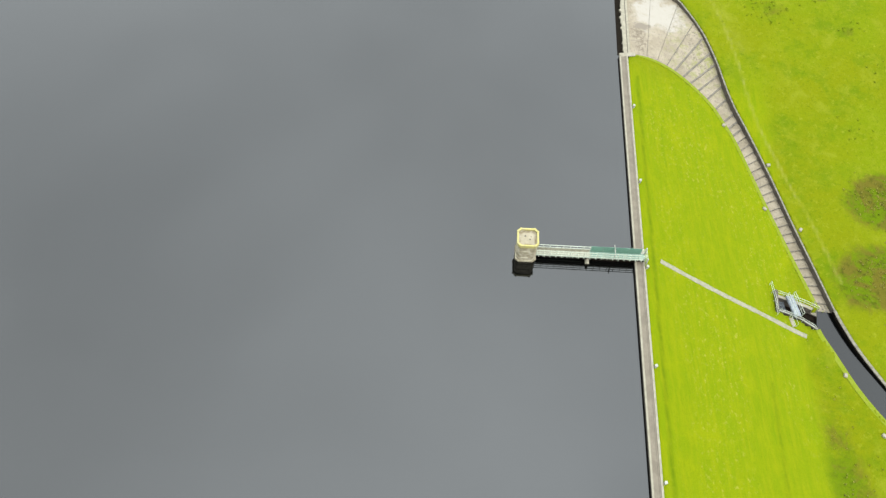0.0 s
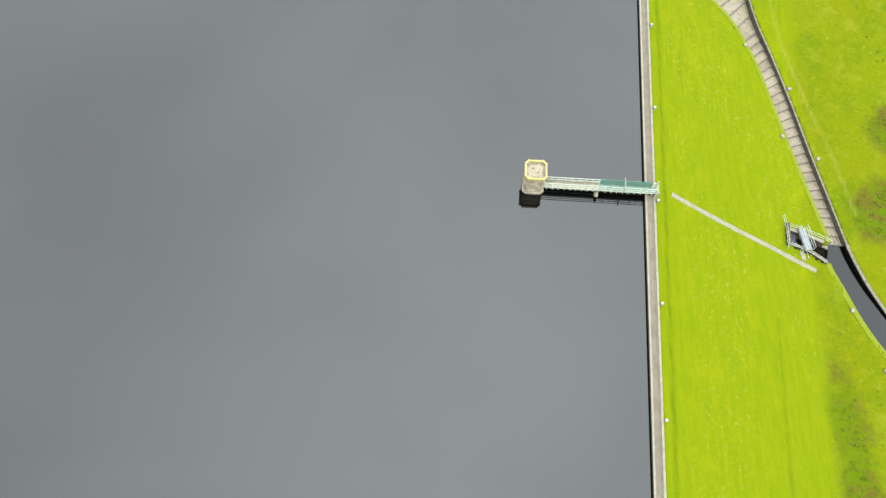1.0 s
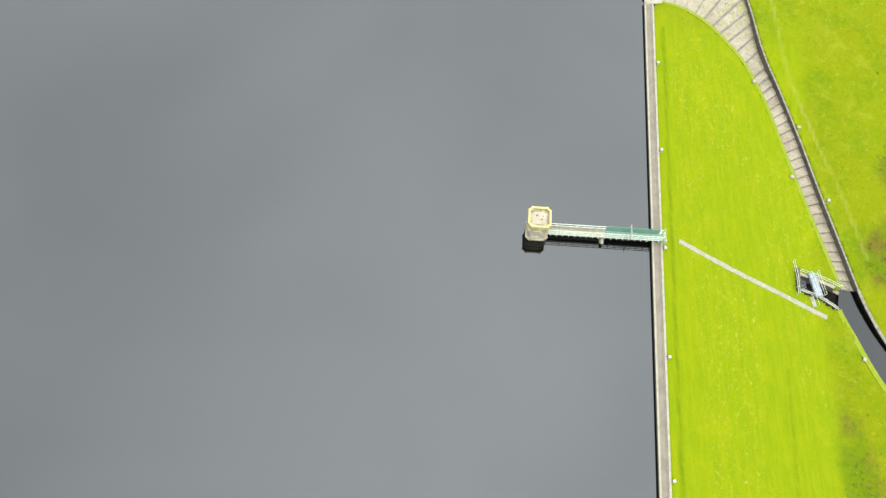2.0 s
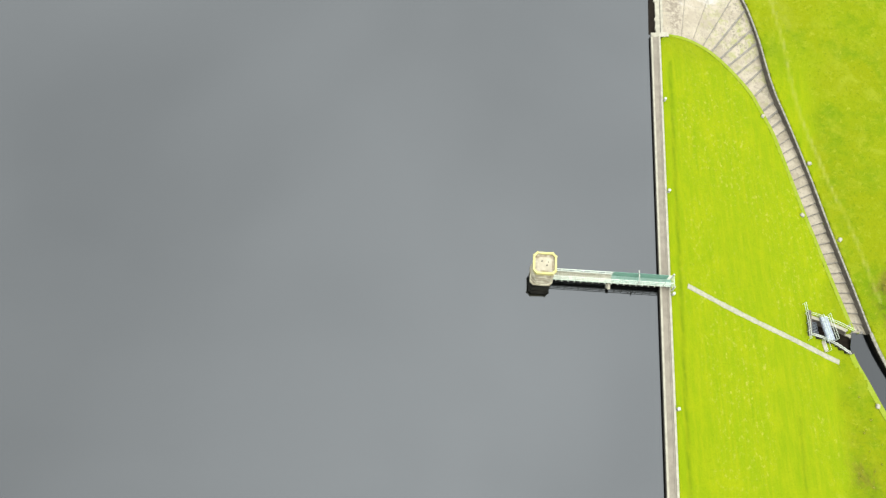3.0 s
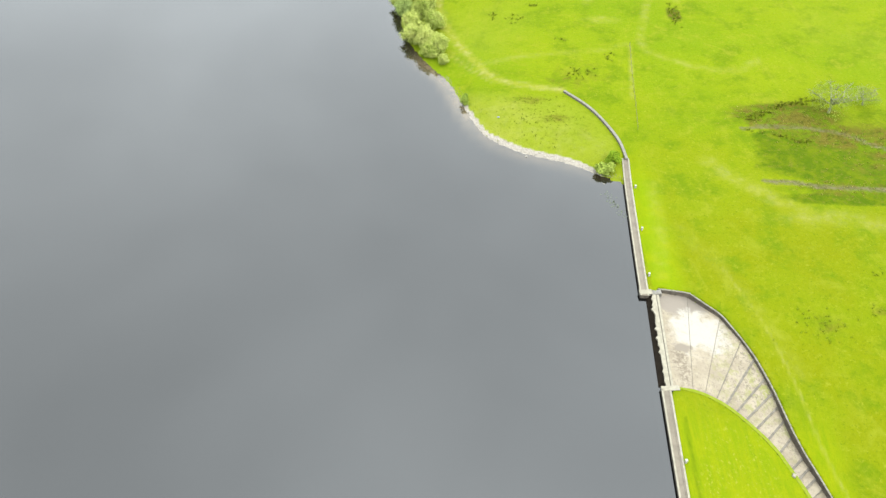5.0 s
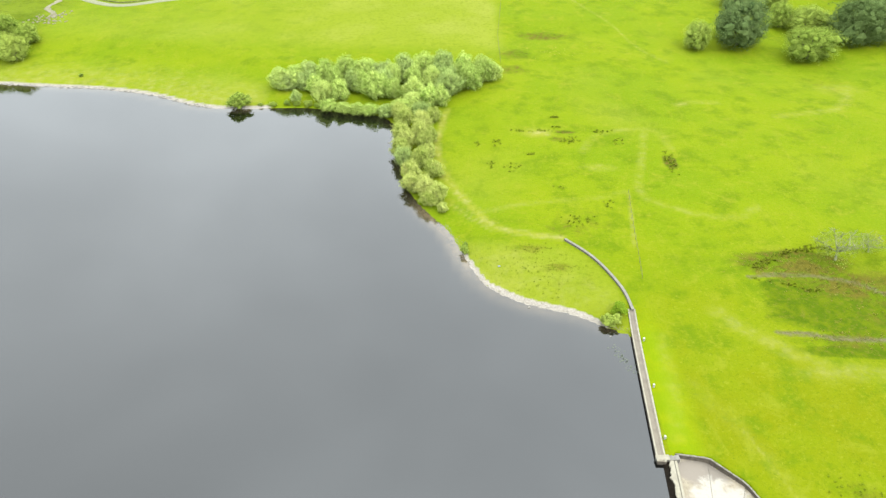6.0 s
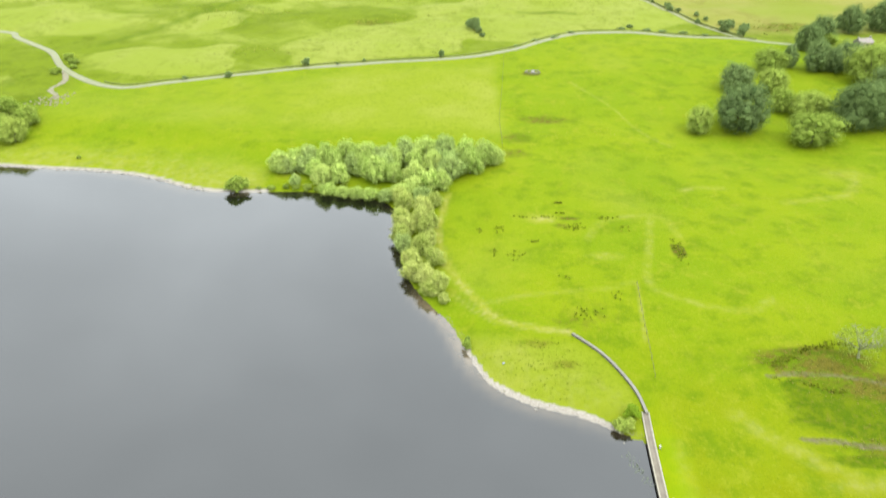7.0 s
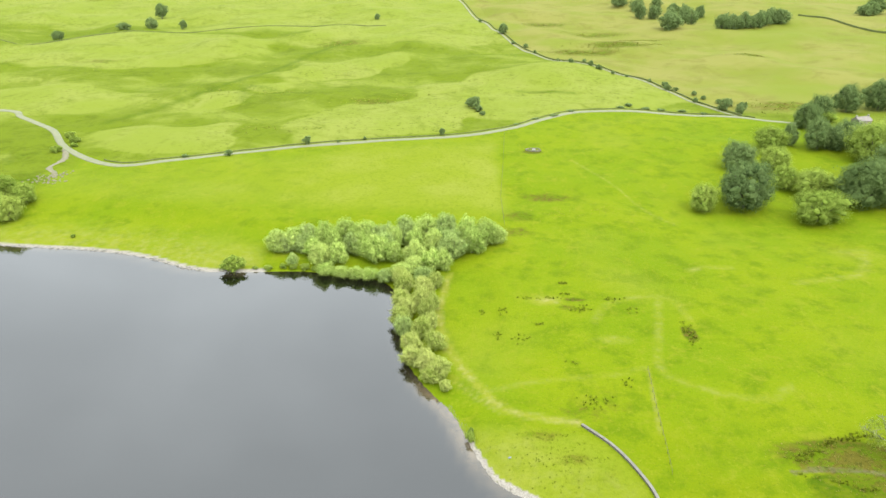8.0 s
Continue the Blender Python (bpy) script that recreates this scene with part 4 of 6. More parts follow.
channel = empty("tail_channel")
spill_save, spill = spill, channel
cz = np.linspace(-9.9, -10.6, 60)
side_wall("left", chan_l[chan_l[:, 1] < 47.6], 0.62, 1, cz, -0.03, CONCRETE, LICHEN, 1.1)
# the right wall is near black, the left one pale
side_wall("right", chan_r, 0.32, -1, cz, 0.05, NEAR_BLACK, DRYSTONE)
spill = spill_save
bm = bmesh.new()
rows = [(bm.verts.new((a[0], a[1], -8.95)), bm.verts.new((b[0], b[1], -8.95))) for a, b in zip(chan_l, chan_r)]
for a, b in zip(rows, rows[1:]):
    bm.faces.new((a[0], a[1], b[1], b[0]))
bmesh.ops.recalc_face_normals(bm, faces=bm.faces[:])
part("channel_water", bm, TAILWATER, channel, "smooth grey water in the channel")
tagged(channel, "walled tail channel with smooth grey water below the spillway", "channel", kind="structure")

# the outlet beside it: a short walled basin with railings and a footbridge
outlet = empty("outlet_channel")
spill = outlet
side_wall("left", out_l, 0.2, 1, [-9.6] * 14, 0.1, MASONRY, CONCRETE)
side_wall("right", out_r, 0.34, -1, [-9.6] * 14, 0.1, MASONRY, COPING)
spill = spill_save
part("head_wall", box((0.4, 3.6, 4.2), pose(49.6, 51.2, -8.6, 0, 0, -8), 0.04), MASONRY, outlet)
for k in range(9):
    part("screen_bar", box((1.5, 0.07, 0.1), pose(50.7, 50.0 + 0.23 * k, -8.3, 0, 10, -8)), GALV, outlet)
# a near-black sheet in place of water, its shade put into the colour
bm = bmesh.new()
rows = [(bm.verts.new((a[0], a[1], -9.45)), bm.verts.new((b[0], b[1], -9.45))) for a, b in zip(out_l, out_r)]
for a, b in zip(rows, rows[1:]):
    bm.faces.new((a[0], a[1], b[1], b[0]))
bmesh.ops.recalc_face_normals(bm, faces=bm.faces[:])
part("basin_shade_sheet", bm, NEAR_BLACK, outlet, "near-black sheet standing in for shaded water in the outlet")
tagged(outlet, "short walled outlet basin joining the tail channel", "channel", kind="structure")


def railing(name, pts, height, gap, mat, label, r=0.032, rails=(1.0, 0.55)):
    """Posts and rails along points that already lie on the ground or deck."""
    th = empty(name)
    pts = [Vector(p) for p in pts]
    for a, b in zip(pts, pts[1:]):
        n = max(1, round((b - a).length / gap))
        for k in range(n + (b is pts[-1])):
            p = a.lerp(b, k / n)
            part("post", rod(p - Vector((0, 0, 0.1)), p + Vector((0, 0, height)), r), mat, th)
        for f in rails:
            part("rail", rod(a + Vector((0, 0, height * f)), b + Vector((0, 0, height * f)), r * 0.9), mat, th)
    return tagged(th, label, "railing")


def on_ground(line, step=1, off=0.0, lift=0.0):
    ln = np.asarray(line)[::step]
    s = sides(ln)
    return [(p[0] + n[0] * off, p[1] + n[1] * off, level(p[0] + n[0] * off * 1.6, p[1] + n[1] * off * 1.6) + lift) for p, n in zip(ln, s)]


railing("railing", on_ground(out_l, 4, -0.45), 1.1, 1.4, STEEL, "pale steel railing along the outlet basin wall")
railing("railing", on_ground(out_r, 4, 0.45), 1.1, 1.4, STEEL, "pale steel railing along the outlet basin wall")
railing("railing", [(49.05, 48.8, level(48.9, 48.8)), (49.2, 51.2, level(48.9, 51.2)), (49.1, 53.9, level(48.9, 53.9))], 1.1, 1.5, STEEL, "pale steel railing above the outlet head wall")
fb = empty("footbridge", pose(52.2, 50.6, -7.2, 0, 0, 98))
part("deck", box((3.4, 1.0, 0.1), pose(0, 0, 0), 0.02), GALV, fb, "grey steel chequer-plate deck")
for s in (-0.48, 0.48):
    part("beam", box((3.5, 0.12, 0.25), pose(0, s, -0.17)), GALV, fb)
    for k in range(5):
        part("post", rod((-1.8 + 0.9 * k, s, 0), (-1.8 + 0.9 * k, s, 1.1), 0.03), STEEL, fb)
    for z in (0.55, 1.1):
        part("rail", rod((-1.8, s, z), (1.8, s, z), 0.03), STEEL, fb)
for k in range(12):
    part("grating_bar", box((0.05, 0.94, 0.03), pose(-1.6 + 0.29 * k, 0, 0.06)), GALV, fb)
tagged(fb, "small galvanised steel footbridge with handrails over the outlet", "footbridge")
lp = empty("walkway", pose(51.6, 48.15, level(51.6, 47.9) + 0.1, 0, 0, 98))
part("deck", box((1.5, 0.5, 0.08), pose(0, 0, 0), 0.02), COPING, lp, "pale plank deck")
for s in (-0.24, 0.24):
    part("rail", rod((-0.75, s, 0.95), (0.75, s, 0.95), 0.025), STEEL, lp)
    for k in (-0.75, 0.75):
        part("post", rod((k, s, -0.6), (k, s, 0.95), 0.025), STEEL, lp)
tagged(lp, "short pale plank walkway leading to the footbridge", "walkway")

# ---------------------------------------------------------------- intake tower and its bridge
SILT = plain("roof_silt", (0.105, 0.080, 0.045), (0.190, 0.168, 0.125), 1.6)
TX, TY, TZ = 11.78, 55.0, 4.1
tower = empty("intake_tower", pose(TX, TY, 0, 0, 0, -3))


def octagon(half, cut):
    a, b = half, half - cut
    return [(a, -b), (a, b), (b, a), (-b, a), (-a, b), (-a, -b), (-b, -a), (b, -a)]


def prism(pts, z0, z1, inner=None):
    bm = bmesh.new()
    lo = [bm.verts.new((x, y, z0)) for x, y in pts]
    hi = [bm.verts.new((x, y, z1)) for x, y in pts]
    n = len(pts)
    for k in range(n):
        bm.faces.new((lo[k], lo[(k + 1) % n], hi[(k + 1) % n], hi[k]))
    if inner:
        il = [bm.verts.new((x, y, z0)) for x, y in inner]
        ih = [bm.verts.new((x, y, z1)) for x, y in inner]
        for k in range(n):
            bm.faces.new((il[(k + 1) % n], il[k], ih[k], ih[(k + 1) % n]))
            bm.faces.new((hi[k], hi[(k + 1) % n], ih[(k + 1) % n], ih[k]))
            bm.faces.new((lo[(k + 1) % n], lo[k], il[k], il[(k + 1) % n]))
    else:
        bm.faces.new(hi)
        bm.faces.new(lo[::-1])
    bmesh.ops.recalc_face_normals(bm, faces=bm.faces[:])
    return bm


part("shaft", prism(octagon(1.36, 0.4), -4, TZ - 0.45), TOWERSTONE, tower, "pale stained stone shaft")
for z in (0.9, 2.4):
    part("string_course", prism(octagon(1.41, 0.41), z, z + 0.12, octagon(1.3, 0.38)), TOWERSTONE, tower)
part("roof_slab", prism(octagon(1.44, 0.43), TZ - 0.45, TZ - 0.2), TOWERTOP, tower, "pale bird-stained concrete top")
part("silt_ring", prism(octagon(1.3, 0.4), TZ - 0.2, TZ - 0.185, octagon(0.92, 0.3)), SILT, tower, "brown silt along the rim")
part("plinth", prism(octagon(1.5, 0.44), -4, 0.3), TOWERSTONE, tower)
part("rim", prism(octagon(1.5, 0.46), TZ - 0.4, TZ + 0.12, octagon(1.26, 0.38)), YELLOW, tower, "faded yellow painted rim")
for k, (x, y) in enumerate(octagon(1.42, 0.45)):
    part("rim_block", box((0.24, 0.24, 0.18), pose(x, y, TZ + 0.1, 0, 0, 45 * k), 0.03), YELLOW, tower)
for x, y, r in ((-0.35, 0.35, 0.12), (0.3, -0.2, 0.09), (0.45, 0.25, 0.07)):
    bm = bmesh.new()
    bmesh.ops.create_cone(bm, cap_ends=True, segments=10, radius1=r, radius2=r * 0.8, depth=0.12, matrix=pose(x, y, TZ - 0.14))
    part("vent_cap", bm, MASONRY, tower)
part("door", box((0.08, 0.9, 1.9), pose(1.37, -0.35, 2.2), 0.02), PLANK, tower, "grey weathered door")
tagged(tower, "octagonal stone intake tower with a faded yellow rim standing in water", "tower", kind="structure")

BR0, BR1 = Vector((13.05, 54.5, 1.2)), Vector((28.5, 53.7, 1.1))
bd = BR1 - BR0
blen = bd.length
bang = math.degrees(math.atan2(bd.y, bd.x))
bridge = empty("access_bridge", pose(BR0.x, BR0.y, BR0.z, 0, 0, bang))
HALF = 0.5
split = blen * 0.50
for s in (-HALF, HALF):
    part("girder", box((blen, 0.16, 0.5), pose(blen / 2, s * 0.7, -0.35)), NEAR_BLACK, bridge, "dark steel girder")
    part("deep_girder", box((blen - split, 0.14, 0.9), pose((blen + split) / 2, s * 0.5, -0.6)), NEAR_BLACK, bridge, "deeper dark girder of the dam span")
nplank = 64
pitch = blen / nplank
plank_mesh = {}
for k in range(nplank):
    kind = "teal" if (k + 0.5) * pitch > split else "grey"
    if kind not in plank_mesh:
        ob = part("deck_plank", box((pitch - 0.03, HALF * 2, 0.06)), GRATING if kind == "teal" else PLANK, bridge)
        plank_mesh[kind] = ob.data
    else:
        ob = new("deck_plank", plank_mesh[kind])
        ob.parent = bridge
    ob.location = ((k + 0.5) * pitch, 0, -0.06)
for s in (-HALF, HALF):
    n = 16
    for k in range(n + 1):
        x = 0.15 + (blen - 0.3) * k / n
        part("post", rod((x, s, -0.3), (x, s, 1.15), 0.045), STEEL, bridge)
    for z in (0.12, 0.6, 1.15):
        part("rail", rod((0.1, s, z), (blen - 0.1, s, z), 0.05), STEEL, bridge)
    for k in range(4):
        x0 = split + (blen - 0.6 - split) * k / 4
        x1 = split + (blen - 0.6 - split) * (k + 1) / 4
        if s > 0:
            part("mesh_panel", box((x1 - x0 - 0.04, 0.03, 1.35), pose((x0 + x1) / 2, s * 0.92, 0.75)), TEAL, bridge, "teal anti-climb mesh panel")
part("side_board", box((split - 0.3, 0.03, 0.5), pose(split / 2, HALF - 0.06, 0.28)), PLANK, bridge, "pale weathered side boarding")
part("toe_board", box((blen, 0.04, 0.12), pose(blen / 2, -HALF - 0.03, 0.02)), STEEL, bridge)
for k in range(19):
    part("bracket", box((0.08, 0.16, 0.1), pose(0.5 + 0.8 * k, -HALF - 0.12, -0.1)), STEEL, bridge)
for x in (split + 3.3,):
    part("hoop", rod((x, -HALF - 0.25, 1.3), (x, HALF + 0.45, 1.3), 0.06), WHITE, bridge, "white steel gate bar")
    for s in (-HALF, HALF):
        part("hoop_post", rod((x, s, -0.1), (x, s, 1.3), 0.06), WHITE, bridge)
part("pier", box((0.5, 1.5, 5.2), pose(split - 0.3, -0.1, -3.2), 0.06), TOWERSTONE, bridge, "pale stone mid-span pier")
part("pier_bracket", box((0.35, 1.9, 0.25), pose(split - 0.3, -0.3, -0.5), 0.03), COPING, bridge)
tagged(bridge, "narrow railed footbridge from dam to tower, half decked in teal grating", "bridge", kind="structure")
gate = empty("bridge_gate", pose(28.6, 53.6, 1.0, 0, 0, bang))
for s in (-0.85, 0.85):
    part("gate_post", box((0.18, 0.18, 1.4), pose(0, s, 0.65), 0.02), WHITE, gate)
for z in (0.2, 0.7, 1.2):
    part("gate_bar", rod((0, -0.85, z), (0, 0.85, z), 0.035), STEEL, gate)
tagged(gate, "pale steel gate at the dam end of the bridge", "gate")

# white marker posts every fifteen metres along the crest
mk = empty("marker_post")
part("shaft", box((0.3, 0.3, 0.7), pose(0, 0, 0.25), 0.04), WHITE, mk)
part("cap", box((0.36, 0.36, 0.08), pose(0, 0, 0.62), 0.02), WHITE, mk)
tagged(mk, "squat white marker post in grass beside the dam crest", "marker post", group="marker posts along the crest")
first = True
for y in (-22.5, -7.6, 7.3, 22.5, 37.4, 52.3, 67.4, 82.5, 117.5, 129.0, 141.0):
    x = dam_edge(y) + 1.62 if y < 100 else 30.15 + 0.078 * (y - 112.9) + 1.9
    m = pose(x, y, level(x, y), 0, 0, 4)
    if first:
        mk.matrix_basis, first = m, False
    else:
        copy_thing(mk, m)
mk = empty("boundary_stone")
part("block", box((0.62, 0.5, 0.46), pose(0, 0, 0.1), 0.09), COPING, mk)
tagged(mk, "pale concrete block in grass beside the spillway chute", "concrete block", group="blocks beside the chute")
first = True
for x, y in ((47.6, 84.0), (51.6, 67.9), (53.9, 76.4), (56.6, 64.2), (57.6, 40.2), (60.5, 31.5), (63.2, 26.3)):
    m = pose(x, y, level(x, y), 0, 0, 20 * x)
    if first:
        mk.matrix_basis, first = m, False
    else:
        copy_thing(mk, m)

# ---------------------------------------------------------------- roads and paths


def ribbon(name, line, width, mat, label, category, lift=0.05, wob=0.0, crown=0.0):
    """A strip laid on the ground, with turned-down edges."""
    bm = bmesh.new()
    s = sides(line)
    rw = random.Random(len(line))
    offs = (-0.5, -0.25, 0, 0.25, 0.5)
    rows = []
    for p, n in zip(line, s):
        row = []
        w = width * (1 + rw.uniform(-wob, wob))
        for k, o in enumerate(offs):
            q = p[:2] + n * o * w
            row.append((q[0], q[1], level(q[0], q[1]) + lift))
        q0, q1 = p[:2] - n * (w / 2 + 0.15), p[:2] + n * (w / 2 + 0.15)
        row = [(q0[0], q0[1], row[0][2] - lift - 0.25)] + row + [(q1[0], q1[1], row[-1][2] - lift - 0.25)]
        rows.append([bm.verts.new(c) for c in row])
    for a, b in zip(rows, rows[1:]):
        for k in range(len(offs) + 1):
            bm.faces.new((a[k], a[k + 1], b[k + 1], b[k]))
    bmesh.ops.recalc_face_normals(bm, faces=bm.faces[:])
    ob = link_mesh(name, bm, mat, smooth=True)
    return tagged(ob, label, category, kind="structure")


ribbon("gravel_path", smooth_line([(31.0, 53.8), (36.2, 51.9), (42.2, 49.9), (48.6, 47.9), (53.4, 46.1)], 0.5), 0.66, GRAVELPATH, "narrow pale gravel path down the mown embankment", "path", 0.08, 0.12)
ribbon("road", road_line, 3.1, ROAD, "pale single-track road winding through pasture", "road", 0.12, 0.04)
ribbon("far_track", far_track, 1.6, ROAD, "narrow pale track climbing the far moor", "road", 0.2, 0.1)
PEBBLE_BED = plain("stream_gravel", (0.112, 0.100, 0.060), (0.080, 0.073, 0.036), 0.8)
ribbon("stream_bed", smooth_line([(-157, 327), (-160, 333), (-166, 341), (-165, 352), (-172, 366)], 1.5), 2.2, PEBBLE_BED, "stony brown stream bed beside the road", "stream bed", 0.1, 0.4)

# ---------------------------------------------------------------- trees and bushes


def crown_mesh(name, width, height, base, seed, leaves, leaf, lumps, material):
    """A crown of many leaf clumps set on overlapping lumps, over an uneven dark heart of the same leaves."""
    r = np.random.RandomState(seed)
    tall = height - base
    cents, rads = [(0, 0, base + 0.42 * tall)], [0.3 * width]
    for k in range(lumps - 1):
        # lumps spread over a dome, from its top to a little below its widest ring
        u = 1 - 1.75 * (k + 0.5) / (lumps - 1)
        ang = 2.39996 * k + r.uniform(-0.35, 0.35)
        ring = math.sqrt(max(0.0, 1 - u * u)) * r.uniform(0.62, 1.12)
        cents.append((ring * 0.35 * width * math.cos(ang), ring * 0.35 * width * math.sin(ang), base + tall * (0.40 + 0.38 * u * r.uniform(0.84, 1.14))))
        rads.append(r.uniform(0.065, 0.17) * width)
    cents, rads = np.array(cents), np.array(rads)
    squash = min(1.0, tall / width)
    verts, faces = [], []
    # heart
    for c, q in zip(cents, rads):
        n0 = len(verts)
        ring_n = 6
        rows = ((-0.7, 0.55), (0.0, 0.86), (0.6, 0.6))
        for zz, rr in rows:
            for k in range(ring_n):
                a = 6.283 * k / ring_n + r.uniform(-0.3, 0.3)
                w = rr * q * 0.6 * r.uniform(0.8, 1.1)
                verts.append((c[0] + w * math.cos(a), c[1] + w * math.sin(a), c[2] + zz * q * 0.6 * squash))
        verts.append((c[0], c[1], c[2] + 0.58 * q * squash))
        for j in range(2):
            for k in range(ring_n):
                faces.append((n0 + j * ring_n + k, n0 + j * ring_n + (k + 1) % ring_n, n0 + (j + 1) * ring_n + (k + 1) % ring_n, n0 + (j + 1) * ring_n + k))
        for k in range(ring_n):
            faces.append((n0 + 2 * ring_n + k, n0 + 2 * ring_n + (k + 1) % ring_n, n0 + 3 * ring_n))
    # leaf clumps
    pick = r.choice(lumps, leaves, p=rads ** 2 / (rads ** 2).sum())
    d = r.normal(size=(leaves, 3))
    d[:, 2] += 0.35
    d /= np.linalg.norm(d, axis=1, keepdims=True)
    pos = cents[pick] + d * (rads[pick] * r.uniform(0.65, 1.3, leaves))[:, None] * [1, 1, squash]
    inside_other = np.zeros(leaves, bool)
    for k in range(lumps):
        inside_other |= (np.linalg.norm((pos - cents[k]) / [1, 1, squash], axis=1) < rads[k] * 0.72)
    ok = ~inside_other & (pos[:, 2] > base * 0.4)
    pos, d = pos[ok], d[ok]
    nrm = d + r.normal(scale=0.42, size=d.shape)
    nrm /= np.linalg.norm(nrm, axis=1, keepdims=True)
    t1 = np.cross(nrm, r.normal(size=d.shape))
    t1 /= np.linalg.norm(t1, axis=1, keepdims=True)
    t2 = np.cross(nrm, t1)
    sz = leaf * r.uniform(0.6, 1.35, (len(pos), 1))
    n0 = len(verts)
    quads = np.stack([pos - t1 * sz, pos - t2 * sz * 0.62 + nrm * sz * 0.16, pos + t1 * sz, pos + t2 * sz * 0.62 + nrm * sz * 0.16], 1).reshape(-1, 3)
    verts += quads.tolist()
    faces += (np.arange(len(quads)).reshape(-1, 4) + n0).tolist()
    # an uneven outline: boughs reach out further on some sides and at some heights
    v = np.array(verts)
    ang, up = np.arctan2(v[:, 1], v[:, 0]), (v[:, 2] - base) / tall
    p = r.uniform(0, 6.283, 4)
    reach = 1 + 0.13 * np.sin(2 * ang + p[0] + 2 * up) + 0.10 * np.sin(3 * ang + p[1] - 3 * up) + 0.06 * np.sin(7 * ang + p[2] + 9 * up)
    out = np.clip(np.hypot(v[:, 0], v[:, 1]) / (0.3 * width), 0, 1)
    v[:, :2] *= reach[:, None]
    v[:, 2] *= 1 + out * (0.10 * np.sin(2 * ang + p[3]) * np.clip(up, 0, 1) + 0.04 * np.sin(5 * ang + p[1]))
    verts = v.tolist()
    me = bpy.data.meshes.new(name)
    me.from_pydata(verts, [], faces)
    me.materials.append(material)
    return me


def make_tree(name, x, y, width, height, seed, material, leaves, leaf, lumps, base=0.12, bark=None):
    th = empty(name, pose(x, y, level(x, y) - 0.05, 0, 0, (seed * 77) % 360))
    rt = random.Random(seed)
    bark = bark or BARK
    tr = max(0.05, 0.022 * height)
    fork = height * max(base, 0.2)
    bm = bmesh.new()
    add_rod(bm, (0, 0, -0.4), (0.03 * height * rt.uniform(-1, 1), 0.03 * height * rt.uniform(-1, 1), fork), tr * 1.3, tr, 8)
    part("trunk", bm, bark, th)
    for k in range(5):
        a = k * 1.26 + rt.uniform(-0.4, 0.4)
        e = (math.cos(a) * width * 0.3, math.sin(a) * width * 0.3, fork + (height - fork) * rt.uniform(0.35, 0.65))
        part("limb", rod((0, 0, fork * 0.8), e, tr * 0.7, tr * 0.2, 6), bark, th)
    crown = new("crown", crown_mesh("crown", width, height, height * base, seed, leaves, leaf, lumps, material))
    crown.parent = th
    return th


protos = {}
tree_rng = random.Random(11)


def dry_spot(x, y):
    for k in range(14):
        if not ground(x, y)[1][0]:
            break
        x, y = x + 0.35 * (y < 242) * (1 if y > 160 else 0), y + 0.45 * (y >= 242)
    return x, y


def plant(kind, x, y, w, h, variants=4):
    """A tree of a kind, as a turned and stretched copy of one of a few grown once."""
    name, mat, leaves, leaf, lumps, base, label, cat, group = KINDS[kind]
    x, y = dry_spot(x, y)
    v = tree_rng.randrange(variants)
    key = (kind, v)
    if key not in protos:
        th = make_tree(name, x, y, w, h, 100 + 13 * len(protos), mat, leaves, leaf * w, lumps, base)
        protos[key] = (th, w, h)
        return tagged(th, label, cat, group)
    th, w0, h0 = protos[key]
    m = pose(x, y, level(x, y) - (0.1 * h if kind == "far" else 0.05), 0, 0, tree_rng.uniform(0, 360)) @ Matrix.Diagonal((w / w0 * tree_rng.uniform(0.86, 1.14), w / w0 * tree_rng.uniform(0.86, 1.14), h / h0 * tree_rng.uniform(0.9, 1.1), 1))
    return copy_thing(th, m)


KINDS = {
    "grove": ("broadleaf_tree", LEAF_GROVE, 9500, 0.0175, 64, 0.0, "light green broadleaf tree in a dense lakeside grove", "tree", "trees of the lakeside grove"),
    "mixed": ("sallow_tree", LEAF_MID, 9500, 0.0175, 64, 0.0, "soft grey-green sallow in a cluster beside the water", "tree", "sallows beside the water"),
    "strip": ("willow_tree", LEAF_YELLOW, 9500, 0.018, 60, 0.0, "yellow-green willow scrub leaning over the water's edge", "tree", "willows along the shore"),
    "dark": ("sycamore_tree", LEAF_DARK, 28000, 0.0100, 120, 0.0, "large dark green domed tree standing in pasture", "tree", "parkland trees"),
    "pale": ("ash_tree", LEAF_PALE, 22000, 0.0112, 100, 0.0, "yellowish green spreading tree standing in pasture", "tree", "parkland trees"),
    "bush": ("bush", LEAF_PALE, 2200, 0.034, 20, 0.0, "rounded green bush at the edge of grass", "bush", "scattered bushes"),
    "hedge": ("hawthorn_bush", LEAF_FAR, 700, 0.06, 10, 0.0, "small dark green hawthorn bush beside a stone wall", "bush", "hawthorns along the walls"),
    "olive": ("bush", LEAF_PALE, 1800, 0.04, 12, 0.0, "olive green bush overhanging the reservoir beside the dam", "bush", ""),
    "lime": ("bush", LEAF_LIME, 1800, 0.04, 12, 0.0, "fresh green bush growing against the dam wall", "bush", ""),
    "far": ("hedge_tree", LEAF_FAR, 3000, 0.028, 30, 0.04, "dark green tree on the distant moor", "tree", "distant trees"),
}
